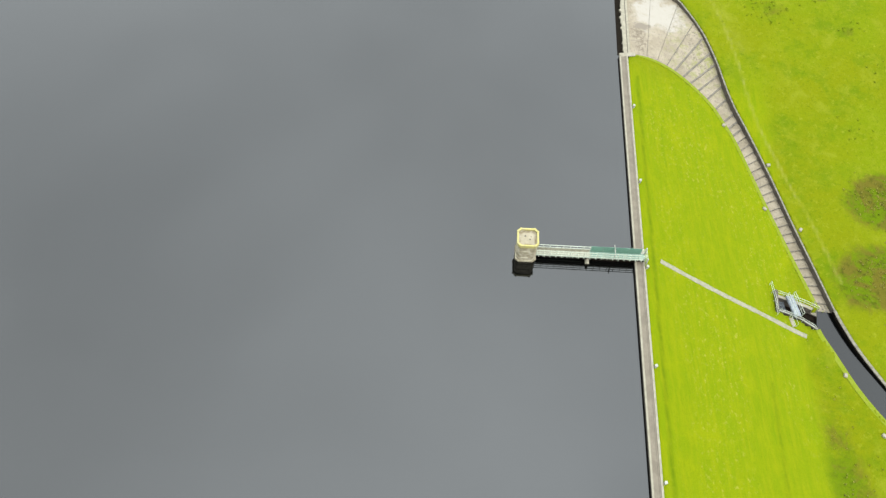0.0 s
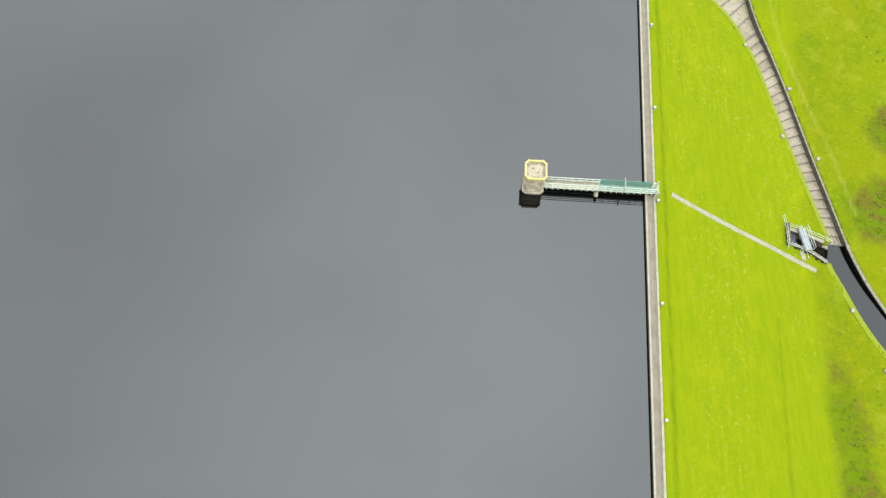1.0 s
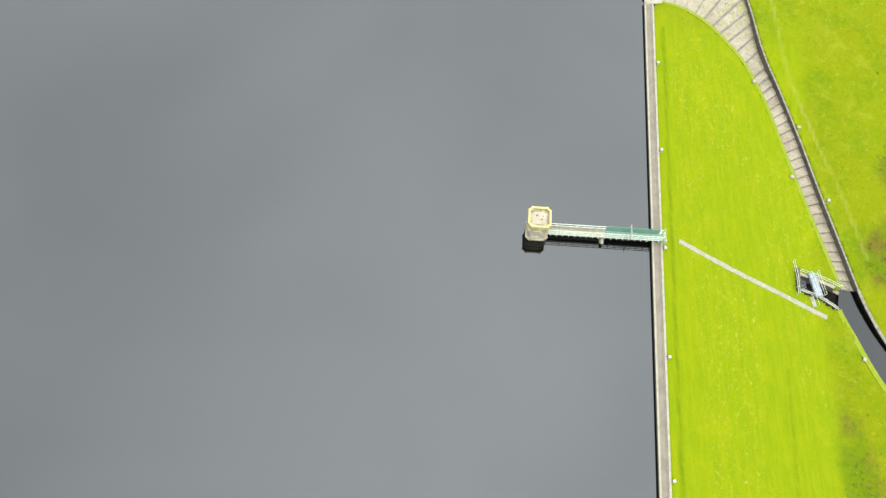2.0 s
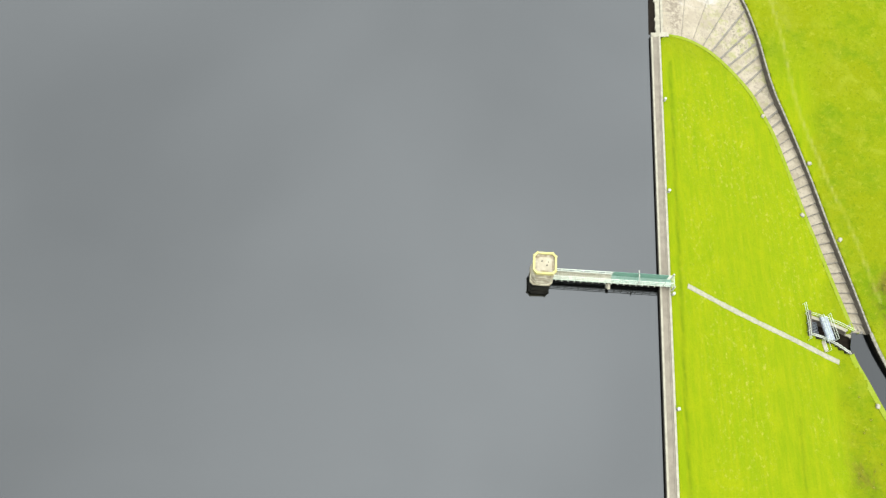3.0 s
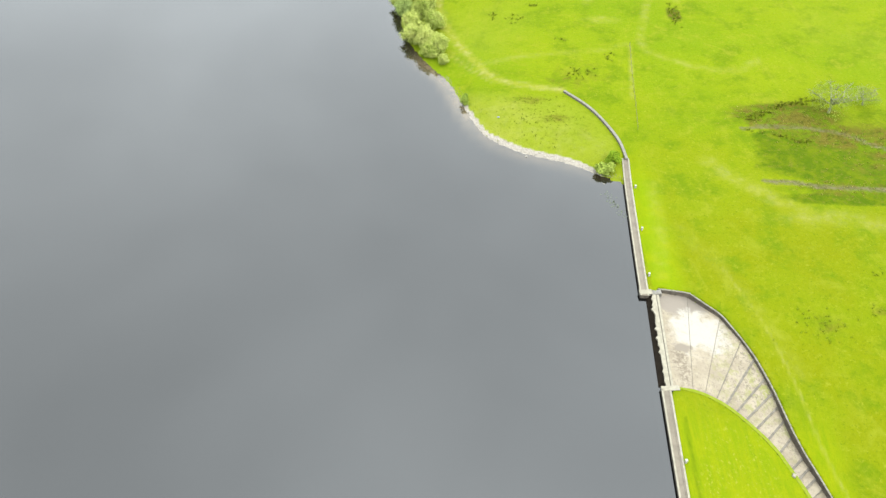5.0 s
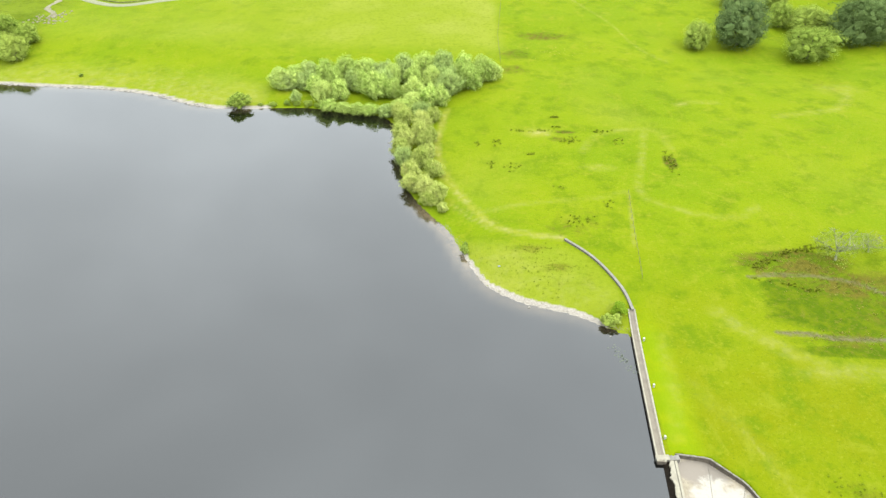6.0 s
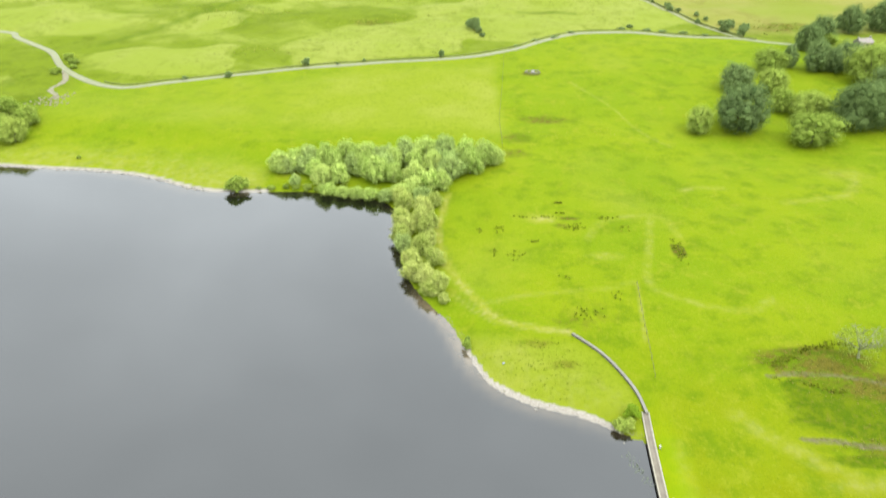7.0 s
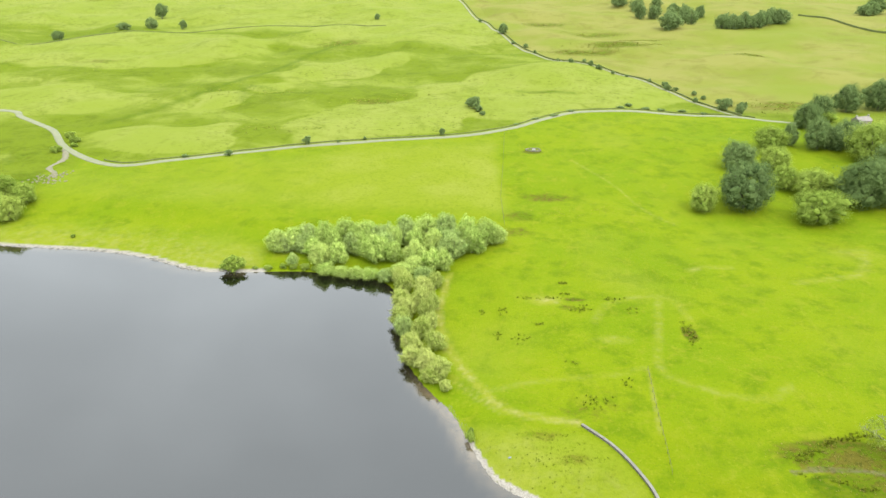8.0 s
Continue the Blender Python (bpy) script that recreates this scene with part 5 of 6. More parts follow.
GROVE_BACK = [(-55.8, 265, 8.6, 7.6), (-51.4, 266.4, 7.6, 7.9), (-47.3, 268.5, 8.2, 8.5), (-42, 268.4, 8.2, 8.5), (-34.9, 269.6, 9.1, 9.4), (-28.7, 270.3, 8.2, 8.5), (-23.1, 267.7, 8.1, 8.4),
              (-16, 269.5, 9, 9.3), (-9.8, 272, 8.2, 8.5), (-3.4, 269.9, 9, 9.3), (2.8, 267.6, 8, 8.3), (8.9, 264.1, 9.2, 9.5), (12.9, 266.1, 6.4, 6.7)]
GROVE_MID = [(-53.5, 264.6, 7.2, 6.4), (-48.3, 265.0, 8.1, 7.2), (-41.0, 255.6, 8.4, 7.6), (-38.5, 262.5, 8, 8.4), (-32.4, 262.4, 8, 8.3), (-25.2, 257.2, 9.6, 8.8), (-19.4, 264.8, 7.5, 7.8),
             (-13.2, 265.3, 8, 8.4), (-6.9, 262.3, 7.9, 8.3), (-1.6, 256.9, 8.6, 9), (4.4, 259, 7.8, 8.2)]
GROVE_FRONT = [(-49.7, 255.4, 4.1, 4.0), (-38.7, 248.6, 7.4, 4.4), (-34.1, 247.6, 6.0, 3.4), (-29.7, 246.6, 6.4, 3.8), (-25.8, 245.8, 6.2, 4.0), (-20.7, 244.8, 6.6, 4.4), (-16.4, 245.5, 6.6, 5.0),
               (-12.3, 249.2, 6.9, 5.6), (-7.5, 250.6, 7, 6.8), (-4.2, 250.4, 6, 6.3),
               (-36.2, 256.5, 7.0, 7.0), (-30.5, 263, 8, 8), (-19.5, 257.0, 7.2, 6.8), (-12.5, 256.0, 7.8, 7.4), (-44.8, 262.5, 7.6, 6.4), (-2.6, 263, 8.2, 8.0), (-22, 262, 7.6, 7.6)]
GROVE_STRIP = [(-15, 236.5, 6.6, 7.1), (-9.4, 232.5, 6.5, 7), (-6.4, 238.2, 5.1, 5.4), (-13.6, 222.2, 6.2, 6.7), (-8.2, 220.2, 5.6, 6.1), (-13.8, 213.1, 5.4, 5.9), (-9.3, 209.9, 5.8, 6.5), (-5.7, 204.3, 5.6, 5.4), (-10.5, 198.8, 6.2, 5.8), (-7.3, 195.3, 6.4, 6), (-4.5, 192.6, 5.8, 5.4), (-6.9, 191.5, 4.8, 4.2), (-3.2, 187.8, 3.4, 3), (-15.2, 228.5, 6.2, 6.2), (-9.6, 226, 6.4, 6.2), (-11.1, 203.8, 6, 5.8), (-14.6, 217.6, 5.8, 5.6), (-7, 214.6, 5.2, 5), (-10, 240.8, 6.6, 6.6), (-16.2, 241.4, 6.2, 6), (-6.8, 226.6, 4.6, 4.2)]
SHORE_BUSHES = [(-52.4, 253.8, 2.6, 2.0), (-45.6, 252.9, 3.0, 2.4), (-42.8, 252.2, 2.2, 1.6), (-60.5, 253.2, 2.0, 1.2), (-66.9, 252.4, 7.6, 4.4), (-56.6, 253.0, 3.1, 1.7), (-49.3, 253.6, 3.1, 1.7), (1.8, 170.4, 2.3, 2.4), (2.0, 172.6, 1.7, 1.8), (-126.8, 277.1, 1.9, 1.4)]
ROAD_BUSHES = [(-96.4, 355.3, 3.8, 3.4), (-66.2, 372.6, 4.6, 4.2), (-41.1, 379, 2.1, 2.0), (-5.9, 388, 3.9, 3.6), (-52.5, 375, 1.8, 1.6), (-114.2, 353, 3, 1.9)]
BEND_BUSHES = [(-172.8, 360.8, 5.4, 3.6), (-176.8, 382.2, 5.0, 3.6), (-172, 376, 5.6, 3.0), (-169, 369, 4.0, 2.0)]
LEFT_TREES = [(-155.8, 291.7, 11, 10), (-156.8, 304.9, 9, 8.5), (-167, 309.5, 9.8, 9.3), (-165.2, 294.3, 11.7, 11), (-172, 305, 10.9, 10.5)]
DARK_TREES = [(104.2, 306, 22.7, 18.5), (115.2, 344.4, 15.5, 12.5), (148.5, 306, 24.6, 18.6), (166.6, 399.1, 13.9, 14.3), (181.4, 416.9, 13.4, 13.3), (203.1, 434.4, 14.2, 15.4), (221.2, 438.3, 18.1, 18.4),
              (158, 367.8, 14, 13.5), (170.5, 368.5, 14.5, 13.0), (147.6, 372.6, 9.5, 10.0), (164.3, 367, 12.5, 11), (172, 322.5, 25.5, 21)]
PALE_TREES = [(87.9, 302, 10.7, 11.2), (136.5, 365.1, 15.7, 11.8), (128.5, 340.9, 12.6, 11.6), (126.1, 324.3, 10.6, 10.2), (135.2, 318.5, 15.4, 11.6), (125.5, 294, 17.6, 12.6), (172.8, 351, 20.8, 17.0),
              (182.8, 413.9, 9.6, 6), (190.4, 362.2, 20.1, 18)]
FAR_TREES = [(10.4, 436.9, 8.5, 7.4), (-285.2, 802, 14.8, 17), (-268.7, 731.7, 11.3, 12.5), (-326.8, 678.6, 10.9, 9.1), (-286.7, 713.3, 12.2, 7.2), (-247.4, 751.5, 8, 9.6), (-71.7, 778, 6.2, 7.3), (95.2, 539.8, 3.5, 4.3),
             (91, 551.9, 4.7, 4.4), (140.5, 437, 8.4, 7.8), (146.1, 429.4, 5.1, 5.4), (123.8, 484.5, 4.9, 4.6), (42.1, 699, 11, 11.1), (25.2, 762.6, 4.9, 4.6), (55.9, 640.9, 5.5, 4.2), (92.1, 442.2, 4.4, 2.1),
             (79.7, 564.2, 4.8, 3.7), (131.7, 456.3, 4, 3.1)]
FAR_WOOD = [(175.2, 869, 18, 14.3), (180.9, 798.4, 15.4, 19), (207.5, 843.6, 15.2, 16.5), (189.8, 721.9, 23.7, 19.5), (212, 761.6, 12.6, 16), (215.3, 748, 12.4, 18), (238.6, 797.7, 12.1, 15.6), (232.2, 715.7, 17.4, 17.1),
            (244.1, 722.1, 14.3, 17.3), (256.2, 728.4, 14.5, 16.6), (270.5, 734.7, 14.8, 15.7), (286.6, 747.7, 14, 17.2), (296.4, 746.8, 16.3, 17.3), (399.2, 803.3, 18.4, 13.3), (421.6, 825.5, 23.1, 19.3)]
FAR_FILL = [(238, 719, 14, 14), (250, 725.5, 14, 15), (263, 731, 14, 14), (278, 740.5, 14, 15), (291.5, 747.5, 13, 15), (195, 800, 16, 17), (222, 830, 14, 15), (201, 762, 14, 16), (186, 836, 15, 16), (226, 806, 13, 15), (410, 812, 18, 15)]
HEDGE = [(89, 566, 4.6, 3.4), (94, 541, 4.4, 3.6), (118.6, 505.5, 3.6, 2.4), (126, 498, 5, 3), (128.5, 484, 4.2, 2.8), (135, 470, 4.4, 2.8), (137.5, 461, 3.6, 2.4), (146.3, 446, 5.6, 4.4), (151.6, 440, 6, 4.6), (142.5, 452, 4.4, 3),
         (100, 437.8, 6.2, 1.1), (108, 436.4, 5.4, 1), (87.5, 439.5, 5.7, 1), (118, 433.6, 5.9, 1.1), (128, 429.2, 5.4, 1), (60, 431.6, 4.9, 0.8), (40, 416.6, 4.6, 0.8), (30, 406.2, 4.6, 0.8), (50, 423, 4.9, 0.8), (14.2, 424.5, 4.2, 2.6), (12.4, 431, 5, 3.4), (7.6, 443, 5.4, 4.6),
         (108, 521, 3.4, 2), (102, 533, 3.6, 2.2), (73, 580, 3.4, 2.2), (60, 612, 4, 2.8), (48, 660, 4.4, 3)]
for kind, rows in (("grove", GROVE_BACK), ("grove", GROVE_MID), ("grove", GROVE_FRONT), ("strip", GROVE_STRIP), ("bush", SHORE_BUSHES), ("hedge", ROAD_BUSHES), ("bush", BEND_BUSHES), ("pale", LEFT_TREES),
                   ("dark", DARK_TREES), ("pale", PALE_TREES), ("far", FAR_TREES), ("far", FAR_WOOD), ("far", FAR_FILL), ("hedge", HEDGE)):
    for x, y, w, h in rows:
        odd = kind in ("grove", "strip") and tree_rng.random() < (0.3 if kind == "grove" else 0.12)
        plant("mixed" if odd else kind, x, y, w, h)
plant("lime", 31.2, 149.2, 3.6, 2.6, 1)
plant("olive", 29.2, 146.3, 4.4, 2.4, 1)

# a half-dead, bleached tree by the rough ground
dead = empty("dead_tree", pose(80.2, 166.5, level(80.2, 166.5), 0, 0, 30))
rd = random.Random(9)
part("trunk", rod((0, 0, -0.3), (0.2, 0.3, 2.0), 0.32, 0.2, 8), DEADWOOD, dead, "pale bare trunk")
for k in range(8):
    a = k * 0.785 + rd.uniform(-0.3, 0.3)
    tip = Vector((math.cos(a) * rd.uniform(3.2, 6.2), math.sin(a) * rd.uniform(3.0, 5.4), rd.uniform(3.6, 6.8)))
    bm = bmesh.new()
    add_rod(bm, (0.2, 0.3, 1.8), tip, 0.12, 0.03, 6)
    for j in range(11):
        f = rd.uniform(0.35, 1.0)
        p = Vector((0.2, 0.3, 1.8)).lerp(tip, f)
        add_rod(bm, p, p + Vector((rd.uniform(-1.7, 1.7), rd.uniform(-1.7, 1.7), rd.uniform(0.1, 1.4))), 0.06, 0.02, 5)
    part("limb", bm, DEADWOOD, dead)
thin = new("crown", crown_mesh("sparse_crown", 13.0, 7.2, 1.6, 77, 1900, 0.15, 24, LEAF_ASHEN))
# only the loose leaf clumps of the crown are kept
bm = bmesh.new()
bm.from_mesh(thin.data)
bm.verts.ensure_lookup_table()
bmesh.ops.delete(bm, geom=[v for v in bm.verts[: 24 * 19]], context="VERTS")
bm.to_mesh(thin.data)
bm.free()
thin.parent = dead
tagged(dead, "half-dead pale tree with bare bleached branches and sparse leaves", "tree")
copy_thing(dead, pose(88.6, 169.6, level(88.6, 169.6), 0, 0, 140) @ Matrix.Diagonal((0.6, 0.6, 0.6, 1)))

# ---------------------------------------------------------------- rough plants, stones, fences


def tufts(name, spots, seed, material, label, category, size):
    """Clumps of blades, too many to count, as one object."""
    r = random.Random(seed)
    verts, faces = [], []
    for x, y in spots:
        z = level(x, y)
        s = size * r.uniform(0.6, 1.4)
        for k in range(9):
            a, lean = r.uniform(0, 6.283), r.uniform(0.15, 0.55)
            bx, by = x + r.uniform(-0.3, 0.3) * s, y + r.uniform(-0.3, 0.3) * s
            dx, dy = math.cos(a), math.sin(a)
            w = 0.16 * s
            n = len(verts)
            verts += [(bx - dy * w, by + dx * w, z - 0.05), (bx + dy * w, by - dx * w, z - 0.05), (bx + dx * lean * s + dy * w * 0.5, by + dy * lean * s - dx * w * 0.5, z + s * 0.6), (bx + dx * lean * s * 1.8, by + dy * lean * s * 1.8, z + s * 0.85)]
            faces += [(n, n + 1, n + 2), (n, n + 2, n + 3)]
    me_ = bpy.data.meshes.new(name)
    me_.from_pydata(verts, [], faces)
    me_.materials.append(material)
    return tagged(new(name, me_), label, category, kind="stuff")


rng = random.Random(21)
spots = []
for a, b, u, v, n in ((31, 222.5, 2.5, 2.0, 26), (28.5, 231, 1.2, 0.6, 8), (19, 228, 2.2, 0.5, 12), (24, 228.5, 2.4, 0.5, 12), (11.5, 222, 1.2, 2.2, 12), (20, 214, 1.4, 1.0, 10), (14.5, 207, 2.6, 2.0, 12),
                      (41, 228, 3.0, 1.2, 14), (45, 222, 1.4, 1.6, 8), (55.8, 209.5, 1.2, 4.5, 34), (26, 197, 1.5, 0.8, 4), (27.5, 182, 4.0, 2.5, 22), (36, 189, 1.5, 1.5, 8), (29, 238, 0.8, 0.6, 12), (9, 209, 1.0, 2.0, 8), (6, 222, 0.8, 1.5, 6)):
    spots += [(rng.gauss(a, u * 0.6), rng.gauss(b, v * 0.6)) for _ in range(n)]
valley = []
for a, b, u, v, n in ((59.5, 108.5, 5.0, 3.2, 40), (73, 103.3, 3.0, 2.0, 12), (69.4, 111, 1.8, 1.0, 14), (70, 84, 3, 3, 8), (77, 94, 3, 5, 12), (71.6, 119, 2, 0.8, 8)):
    valley += [(rng.gauss(a, u * 0.6), rng.gauss(b, v * 0.6)) for _ in range(n)]
tufts("valley_rushes", valley, 17, RUSH, "small dull green rush tufts on the valley pasture", "rushes", 0.26)
tufts("rushes", spots, 5, RUSH, "dark green tufts of rushes dotted over grazed pasture", "rushes", 0.5)
spots = []
for a, b, u, v, n in ((72, 164.5, 9, 3.6, 300), (79, 157.5, 8, 3.6, 240), (88, 150, 9, 5, 160), (74, 142.5, 9, 2.5, 90), (66, 165.5, 5, 2.5, 60), (71.5, 69.5, 4.5, 3.4, 170), (67.5, 55.5, 4.5, 4, 170), (54.6, 16, 2.6, 18, 170), (36, 291, 8, 4, 60), (52, 297, 4, 4, 40),
                      (-34, 271, 16, 1.5, 60), (-5, 275, 12, 2.5, 60), (90, 98, 4, 5, 30)):
    spots += [(rng.gauss(a, u * 0.6), rng.gauss(b, v * 0.6)) for _ in range(n)]
spots = [p for p in spots if not any(inside(np.array([p[0]]), np.array([p[1]]), q)[0] for q in PITS) and p[0] > dam_edge(min(p[1], 118)) + 2 or p[1] > 145]
HEATHER = plain("heather", (0.150, 0.166, 0.028), (0.180, 0.180, 0.042), 0.3, 1.0, 0.03)
BRACKEN = plain("bracken", (0.130, 0.128, 0.026), (0.200, 0.170, 0.050), 1.2, 1.0, 0.03)
tufts("bracken", spots, 6, BRACKEN, "brown-green bracken and coarse grass on rough ground", "bracken", 0.19)
spots = [(rng.gauss(17, 7), rng.gauss(163, 5)) for _ in range(160)] + [(rng.gauss(16, 2.6), rng.gauss(171, 1.0)) for _ in range(40)] + [(rng.gauss(21.5, 2.6), rng.gauss(163.5, 1.0)) for _ in range(40)]
spots = [p for p in spots if not ground(p[0], p[1])[1][0] and p[0] < 31 and p[1] > 152]
tufts("coarse_tufts", spots, 12, RUSH, "coarse dull green grass tufts on the low bank", "grass tufts", 0.2)
spots = []
for k in range(150):
    f = rng.random()
    spots.append((61.5 + 22 * f + rng.gauss(0, 0.5), 163.4 + 7.6 * math.sin(2.0 * f) + rng.gauss(0, 0.6)))
for k in range(34):
    f = rng.random()
    spots.append((61 + 12 * f + rng.gauss(0, 0.5), 160.4 - 4.5 * f + rng.gauss(0, 0.4)))
tufts("scrub_fringe", spots, 15, FRINGE, "dark green scrub fringing the rough ground", "scrub", 0.4)
spots = [(rng.uniform(-330, 140), rng.uniform(440, 720)) for _ in range(240)]
spots = [p for p in spots if wave(np.array([p[0]]), np.array([p[1]]), 75, 31)[0] > 0.35]
for a, b, u, v, n in ((-44, 454, 16, 6, 60), (-20, 470, 14, 4, 25), (-141, 679, 12, 5, 25), (-72, 534, 14, 5, 30), (-90, 650, 20, 8, 40), (-305, 568, 12, 3, 22), (-100, 480, 16, 6, 30), (-95, 400, 16, 8, 40), (-135, 470, 14, 20, 40)):
    spots += [(rng.gauss(a, u * 0.6), rng.gauss(b, v * 0.6)) for _ in range(n)]
tufts("moor_rushes", spots, 7, HEATHER, "dull green rush tufts scattered over the far moor", "rushes", 0.5)
spots = []
for a, b, u, v, n in ((97, 616, 24, 9, 190), (128, 642, 28, 10, 330), (150, 668, 18, 6, 150), (84, 764, 22, 10, 90), (121, 709, 26, 8, 120), (212, 590, 10, 5, 60), (172, 446, 20, 10, 110)):
    spots += [(rng.gauss(a, u * 0.6), rng.gauss(b, v * 0.6)) for _ in range(n)]
tufts("heather", spots, 14, HEATHER, "dull brown-green heather clumps on the distant hillside", "heather", 0.6)


def stones(name, spots, seed, size, label, material, low=-0.1):
    r = random.Random(seed)
    verts, faces = [], []
    base = [(1, 0, 0), (0.3, 0.9, 0), (-0.8, 0.6, 0), (-0.8, -0.6, 0), (0.3, -0.9, 0)]
    for x, y in spots:
        z = max(level(x, y), low)
        s = size * r.uniform(0.5, 1.5)
        n = len(verts)
        tilt = r.uniform(0, 6.283)
        for f, h in ((1.0, -0.15), (0.65, 0.4)):
            for px, py, _ in base:
                q = s * f * r.uniform(0.8, 1.15)
                verts.append((x + q * (px * math.cos(tilt) - py * math.sin(tilt)), y + q * (px * math.sin(tilt) + py * math.cos(tilt)), z + h * s))
        for k in range(5):
            faces.append((n + k, n + (k + 1) % 5, n + 5 + (k + 1) % 5, n + 5 + k))
        faces.append(tuple(n + 5 + k for k in range(5)))
    me_ = bpy.data.meshes.new(name)
    me_.from_pydata(verts, [], faces)
    me_.materials.append(material)
    return tagged(new(name, me_), label, "stones", kind="stuff")


near_shore = shore_line[(shore_line[:, 0] > -18) & (shore_line[:, 1] < 238)]
ns = sides(near_shore)
near_shore = near_shore[near_shore[:, 1] < 184]
ns = sides(near_shore)
spots = []
for k in range(700):
    i = rng.randrange(len(near_shore) - 1)
    p = near_shore[i] + (near_shore[i + 1] - near_shore[i]) * rng.random() - ns[i] * rng.gauss(0.1, 0.5)
    spots.append((p[0], p[1]))
PEBBLE = plain("pale_shore_stone", (0.128, 0.118, 0.100), (0.084, 0.077, 0.064), 2.0)
stones("shore_stones", spots, 8, 0.075, "pale stones of the beach along the reservoir's edge", PEBBLE)
left_shore = shore_line[(shore_line[:, 0] < -75) & (shore_line[:, 0] > -190)]
spots = []
for k in range(420):
    i = rng.randrange(len(left_shore) - 1)
    p = left_shore[i] + (left_shore[i + 1] - left_shore[i]) * rng.random()
    spots.append((p[0] + rng.gauss(0, 0.4), p[1] + rng.gauss(0.2, 0.5)))
stones("far_shore_stones", spots, 9, 0.28, "pale stones lining the far shore", PEBBLE)
stones("water_rocks", [(-17.6, 228.3), (-17.2, 229.5), (-18.2, 230.2), (-16.9, 227.2), (-18.6, 226.4), (14.2, 151.6), (28.6, 142.9)], 3, 0.4, "pale rocks breaking the water by the bank", PEBBLE)
stones("chute_rocks", [(56.6 + rng.gauss(0, 0.7), 51.0 + rng.gauss(0, 0.8)) for _ in range(26)], 16, 0.16, "broken pale stones at the foot of the chute", PEBBLE, -9.05)
stones("stream_rocks", [(-158 + rng.gauss(0, 3.4), 326 + rng.gauss(0, 4)) for _ in range(90)], 10, 0.5, "brown-grey boulders spread along the stream bed", PEBBLE_BED)


def wire_fence(name, line, gap, label, high=1.1):
    """Wooden posts and two wires over the ground."""
    th = empty(name)
    pts = resample(np.asarray(line, float), max(2, int(sum(math.dist(a, b) for a, b in zip(line, line[1:])) / gap)))
    tops = [Vector((p[0], p[1], level(p[0], p[1]))) for p in pts]
    post = None
    for p in tops:
        if post is None:
            post = part("post", box((0.06, 0.06, high + 0.4), pose(0, 0, high / 2 - 0.2)), FENCEWOOD, th)
            ob = post
        else:
            ob = new("post", post.data)
            ob.parent = th
        ob.location = p
    for z in (0.5, 0.95):
        bm = bmesh.new()
        for a, b in zip(tops, tops[1:]):
            add_rod(bm, a + Vector((0, 0, z)), b + Vector((0, 0, z)), 0.012, None, 4)
        part("wire", bm, BARK, th)
    return tagged(th, label, "fence")


wire_fence("fence", [(22.9, 390), (18.9, 338.7), (16.1, 307), (15.8, 281)], 3.0, "weathered post and wire fence between two fields")
wire_fence("fence", [(41.9, 194), (40.2, 180.4), (39.1, 169.3), (38.0, 160)], 2.5, "weathered post and wire fence across pasture")


def field_wall(name, line, label, high=1.1, wide=0.6):
    """A dry-stone wall of rough courses following the ground."""
    r = random.Random(len(line))
    zs = np.array([level(p[0], p[1]) for p in line]) + np.array([r.uniform(-0.12, 0.12) for _ in line])
    th = empty(name)
    part("wall_body", sweep(line, [(wide / 2, -0.6), (wide * 0.38, high), (-wide * 0.38, high), (-wide / 2, -0.6)], zs), MOSSWALL, th)
    part("cope_stones", sweep(line, [(wide * 0.42, high), (wide * 0.3, high + 0.18), (-wide * 0.3, high + 0.18), (-wide * 0.42, high)], zs), MOSSWALL, th)
    return tagged(th, label, "stone wall", kind="structure")


off = np.array(road_line)
off = off[(off[:, 0] > -150) & (off[:, 0] < 150)]
field_wall("roadside_wall", off + sides(off) * 3.2, "rough mossy dry-stone wall along the road", 0.32, 0.35)
ft = far_track[:-14]
field_wall("moor_wall", ft - sides(ft) * 2.6, "rough mossy dry-stone wall beside the far track", 0.7, 0.5)
# a hedge line, built with the wall's shape and mossy colour
field_wall("upper_hedge_line", smooth_line([(-420, 655), (-330, 668), (-280, 700), (-200, 735), (-120, 742), (-60, 735)], 8), "low green wall shape standing in for a hedge line across the distant pasture", 0.45, 0.8)
field_wall("hill_wall", smooth_line([(330, 790), (352, 720), (372, 660), (395, 620)], 8), "grey dry-stone wall on the distant hill", 1.3, 0.9)

# a round stone sheepfold
FOLDSTONE = plain("fold_stone", (0.120, 0.108, 0.070), (0.075, 0.072, 0.036), 1.0)
fold = empty("stone_fold", pose(33.8, 364.5, level(33.8, 364.5)))
ringpts = np.array([(3.2 * math.cos(a), 2.2 * math.sin(a)) for a in np.linspace(0.5, 6.1, 24)])
part("wall_body", sweep(ringpts, [(0.3, -0.8), (0.2, 0.45), (-0.2, 0.45), (-0.3, -0.8)], np.zeros(24)), FOLDSTONE, fold)
part("slab", box((1.5, 1.0, 0.6), pose(0.2, 0, 0.25), 0.1), WHITE, fold, "white slab inside the fold")
tagged(fold, "small oval enclosure of low mossy stone with a white slab", "stone fold", kind="structure")

# the house behind the trees
hx, hy = 197.4, 408.0
house = empty("house", pose(hx, hy, level(hx, hy) - 0.3, 0, 0, 18))
part("wall", box((7.6, 5, 2.8), pose(0, 0, 1.2)), TOWERTOP, house)
bm = bmesh.new()
vs = [bm.verts.new(c) for c in ((-4.1, -2.9, 2.5), (4.1, -2.9, 2.5), (4.1, 2.9, 2.5), (-4.1, 2.9, 2.5), (-4.1, 0, 4.3), (4.1, 0, 4.3))]
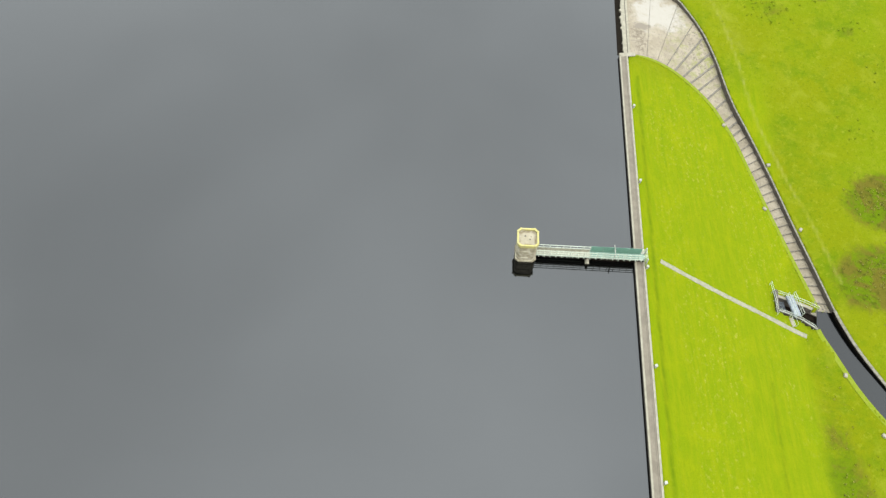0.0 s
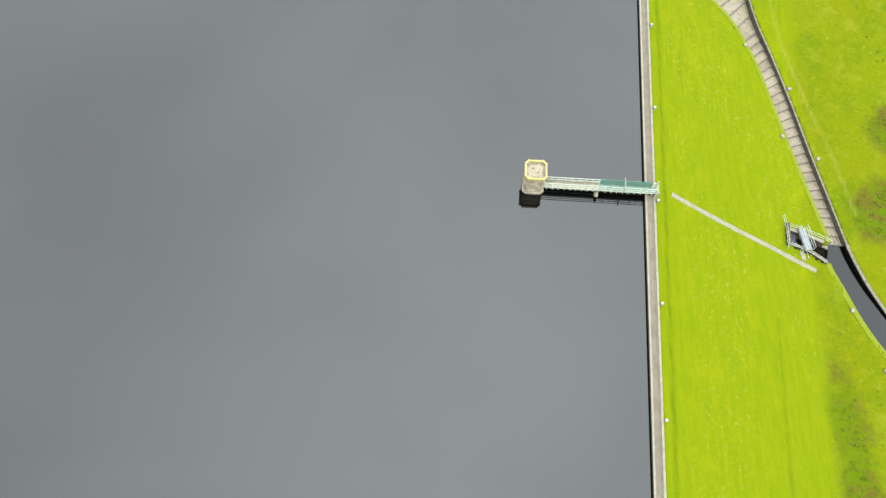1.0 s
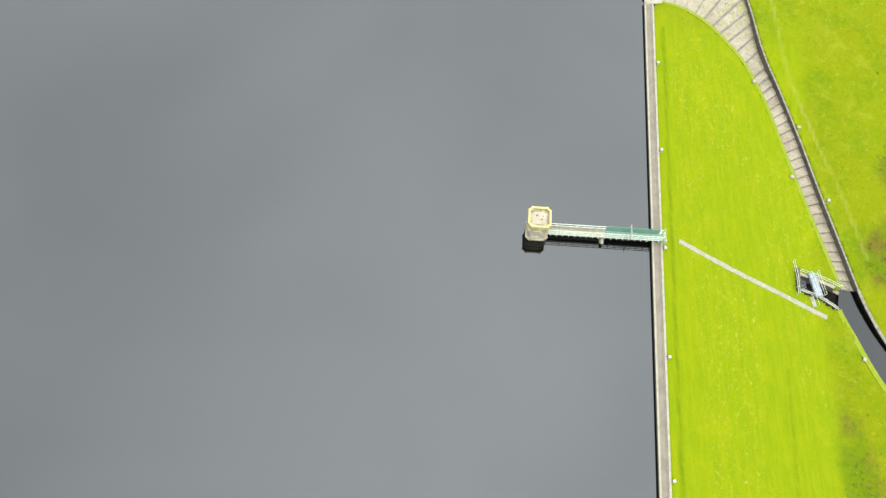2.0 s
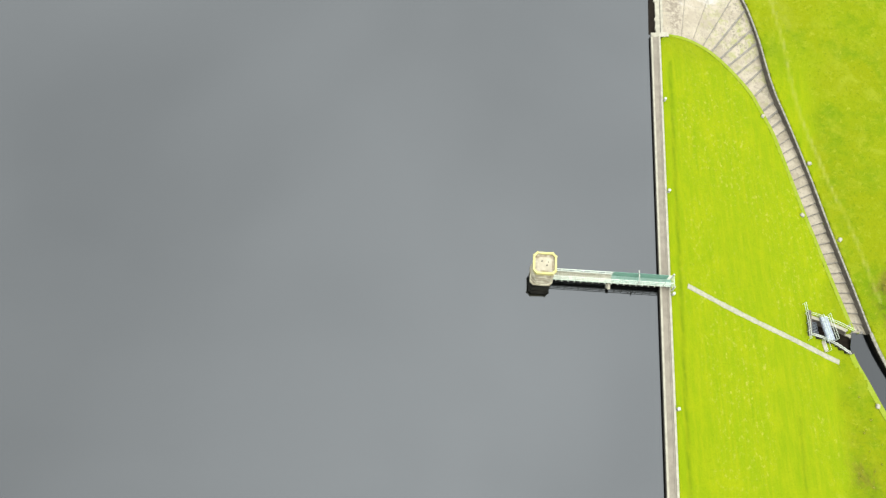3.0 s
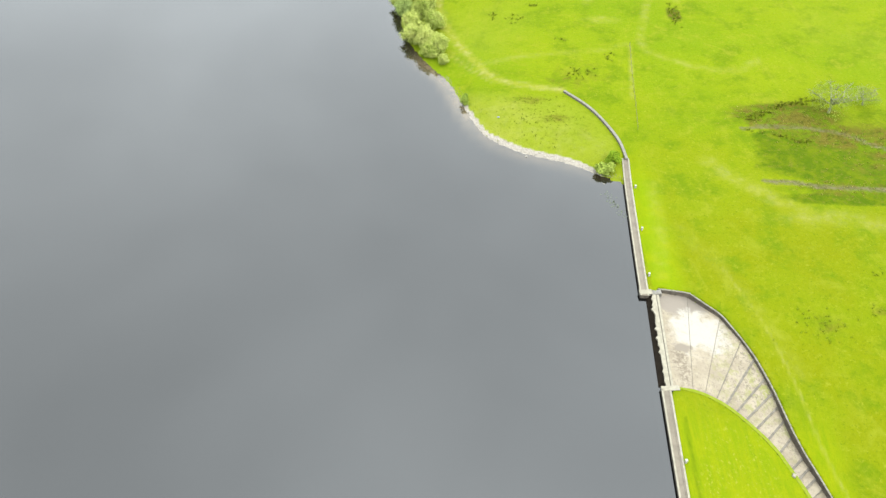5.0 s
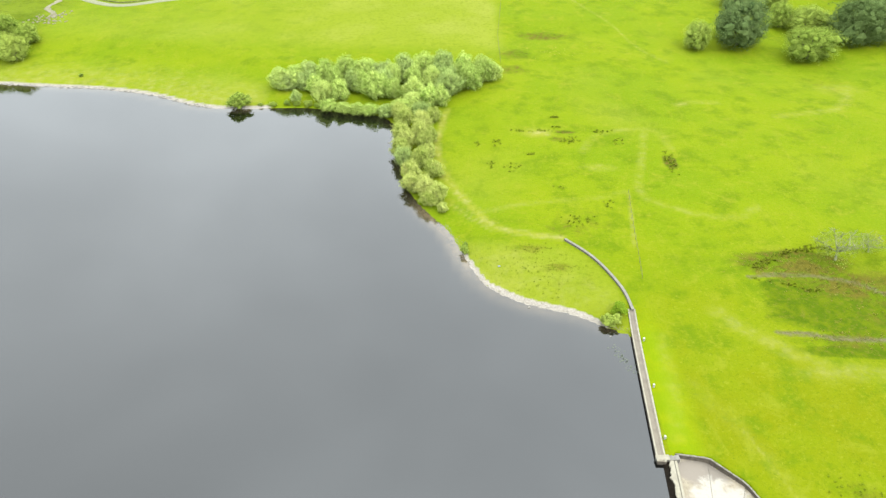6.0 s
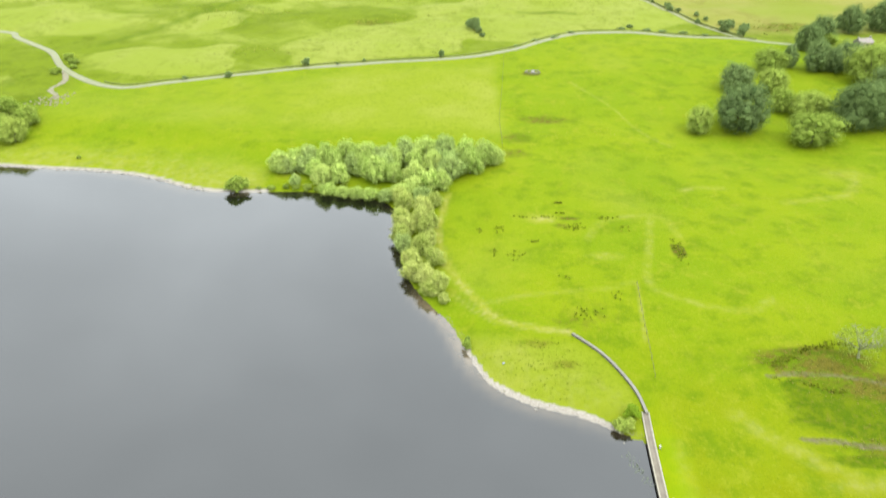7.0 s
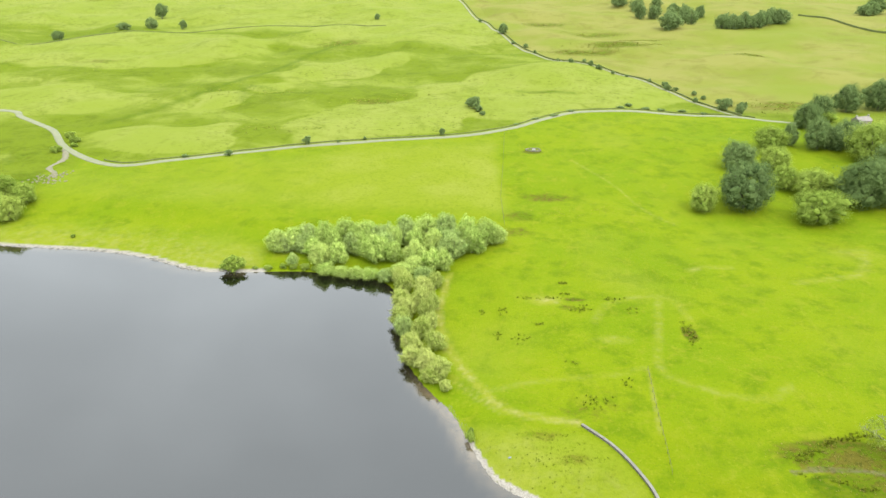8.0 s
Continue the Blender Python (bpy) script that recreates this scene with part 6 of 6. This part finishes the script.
for q in ((0, 1, 5, 4), (2, 3, 4, 5), (1, 2, 5), (3, 0, 4), (3, 2, 1, 0)):
    bm.faces.new([vs[k] for k in q])
roof = part("roof", bm, SLATE, house, "pale slate pitched roof")
for x in (-3.6, 3.6):
    ch = part("chimney", box((0.7, 0.7, 1.2), pose(x, 0, 4.4), 0.05), RENDERED, roof)
for x in (-2.6, 0, 2.6):
    w = part("window", box((1.1, 0.12, 1.1), pose(x, -2.52, 1.3), 0.02), WHITE, house)
    part("pane", box((0.85, 0.06, 0.85), pose(x, -2.58, 1.3)), WATER, w)
tagged(house, "pale rendered farmhouse with a slate roof among trees", "house")

# a long low farm range far off behind the moor
bx_, by_ = -388.0, 930.0
farm = empty("farm_building", pose(bx_, by_, level(bx_, by_), 0, 0, 12))
part("wall", box((44, 8, 4), pose(0, 0, 1.8)), RENDERED, farm)
bm = bmesh.new()
vs = [bm.verts.new(c) for c in ((-22.5, -4.6, 3.7), (22.5, -4.6, 3.7), (22.5, 4.6, 3.7), (-22.5, 4.6, 3.7), (-22.5, 0, 6.4), (22.5, 0, 6.4))]
for q in ((0, 1, 5, 4), (2, 3, 4, 5), (1, 2, 5), (3, 0, 4), (3, 2, 1, 0)):
    bm.faces.new([vs[k] for k in q])
part("roof", bm, SLATE, farm, "grey pitched roof")
part("barn_door", box((3.2, 0.2, 3.0), pose(6, -4.05, 1.4)), BARK, farm)
tagged(farm, "long grey-roofed farm building far off beyond the moor", "farm building")

# a pale blue sack left on the bank
sack = empty("feed_sack", pose(9.0, 164.6, level(9.0, 164.6), 0, 0, 25))
bm = bmesh.new()
bmesh.ops.create_icosphere(bm, subdivisions=2, radius=0.26)
for v in bm.verts:
    v.co = Vector((v.co.x * 1.3, v.co.y * 0.8, max(v.co.z, -0.1) * 0.5 + 0.05)) * (1 + 0.12 * noise.noise(v.co * 4))
part("sack_body", bm, plain("pale_blue_plastic", (0.096, 0.12, 0.162), (0.12, 0.138, 0.162), 2.0, 0.5), sack)
tagged(sack, "pale blue plastic sack lying on the grassy bank", "sack")

# floating weed against the wall
wr = random.Random(31)
verts, faces = [], []
for k in range(70):
    t = wr.random()
    cx, cy = 28.6 + 2.6 * t + wr.gauss(0, 0.5), 139.5 - 6.5 * t + wr.gauss(0, 0.9)
    q, n0 = wr.uniform(0.06, 0.22), len(verts)
    for j in range(6):
        a = j * 1.047 + wr.uniform(-0.3, 0.3)
        verts.append((cx + q * wr.uniform(0.5, 1.3) * math.cos(a), cy + q * wr.uniform(0.5, 1.3) * math.sin(a), 0.012))
    faces.append(tuple(range(n0, n0 + 6)))
weed = bpy.data.meshes.new("floating_weed")
weed.from_pydata(verts, [], faces)
weed.materials.append(plain("water_weed", (0.042, 0.052, 0.032), (0.063, 0.07, 0.049), 2.0))
tagged(new("floating_weed", weed), "thin pale green weed floating beside the dam wall", "water weed", kind="stuff")
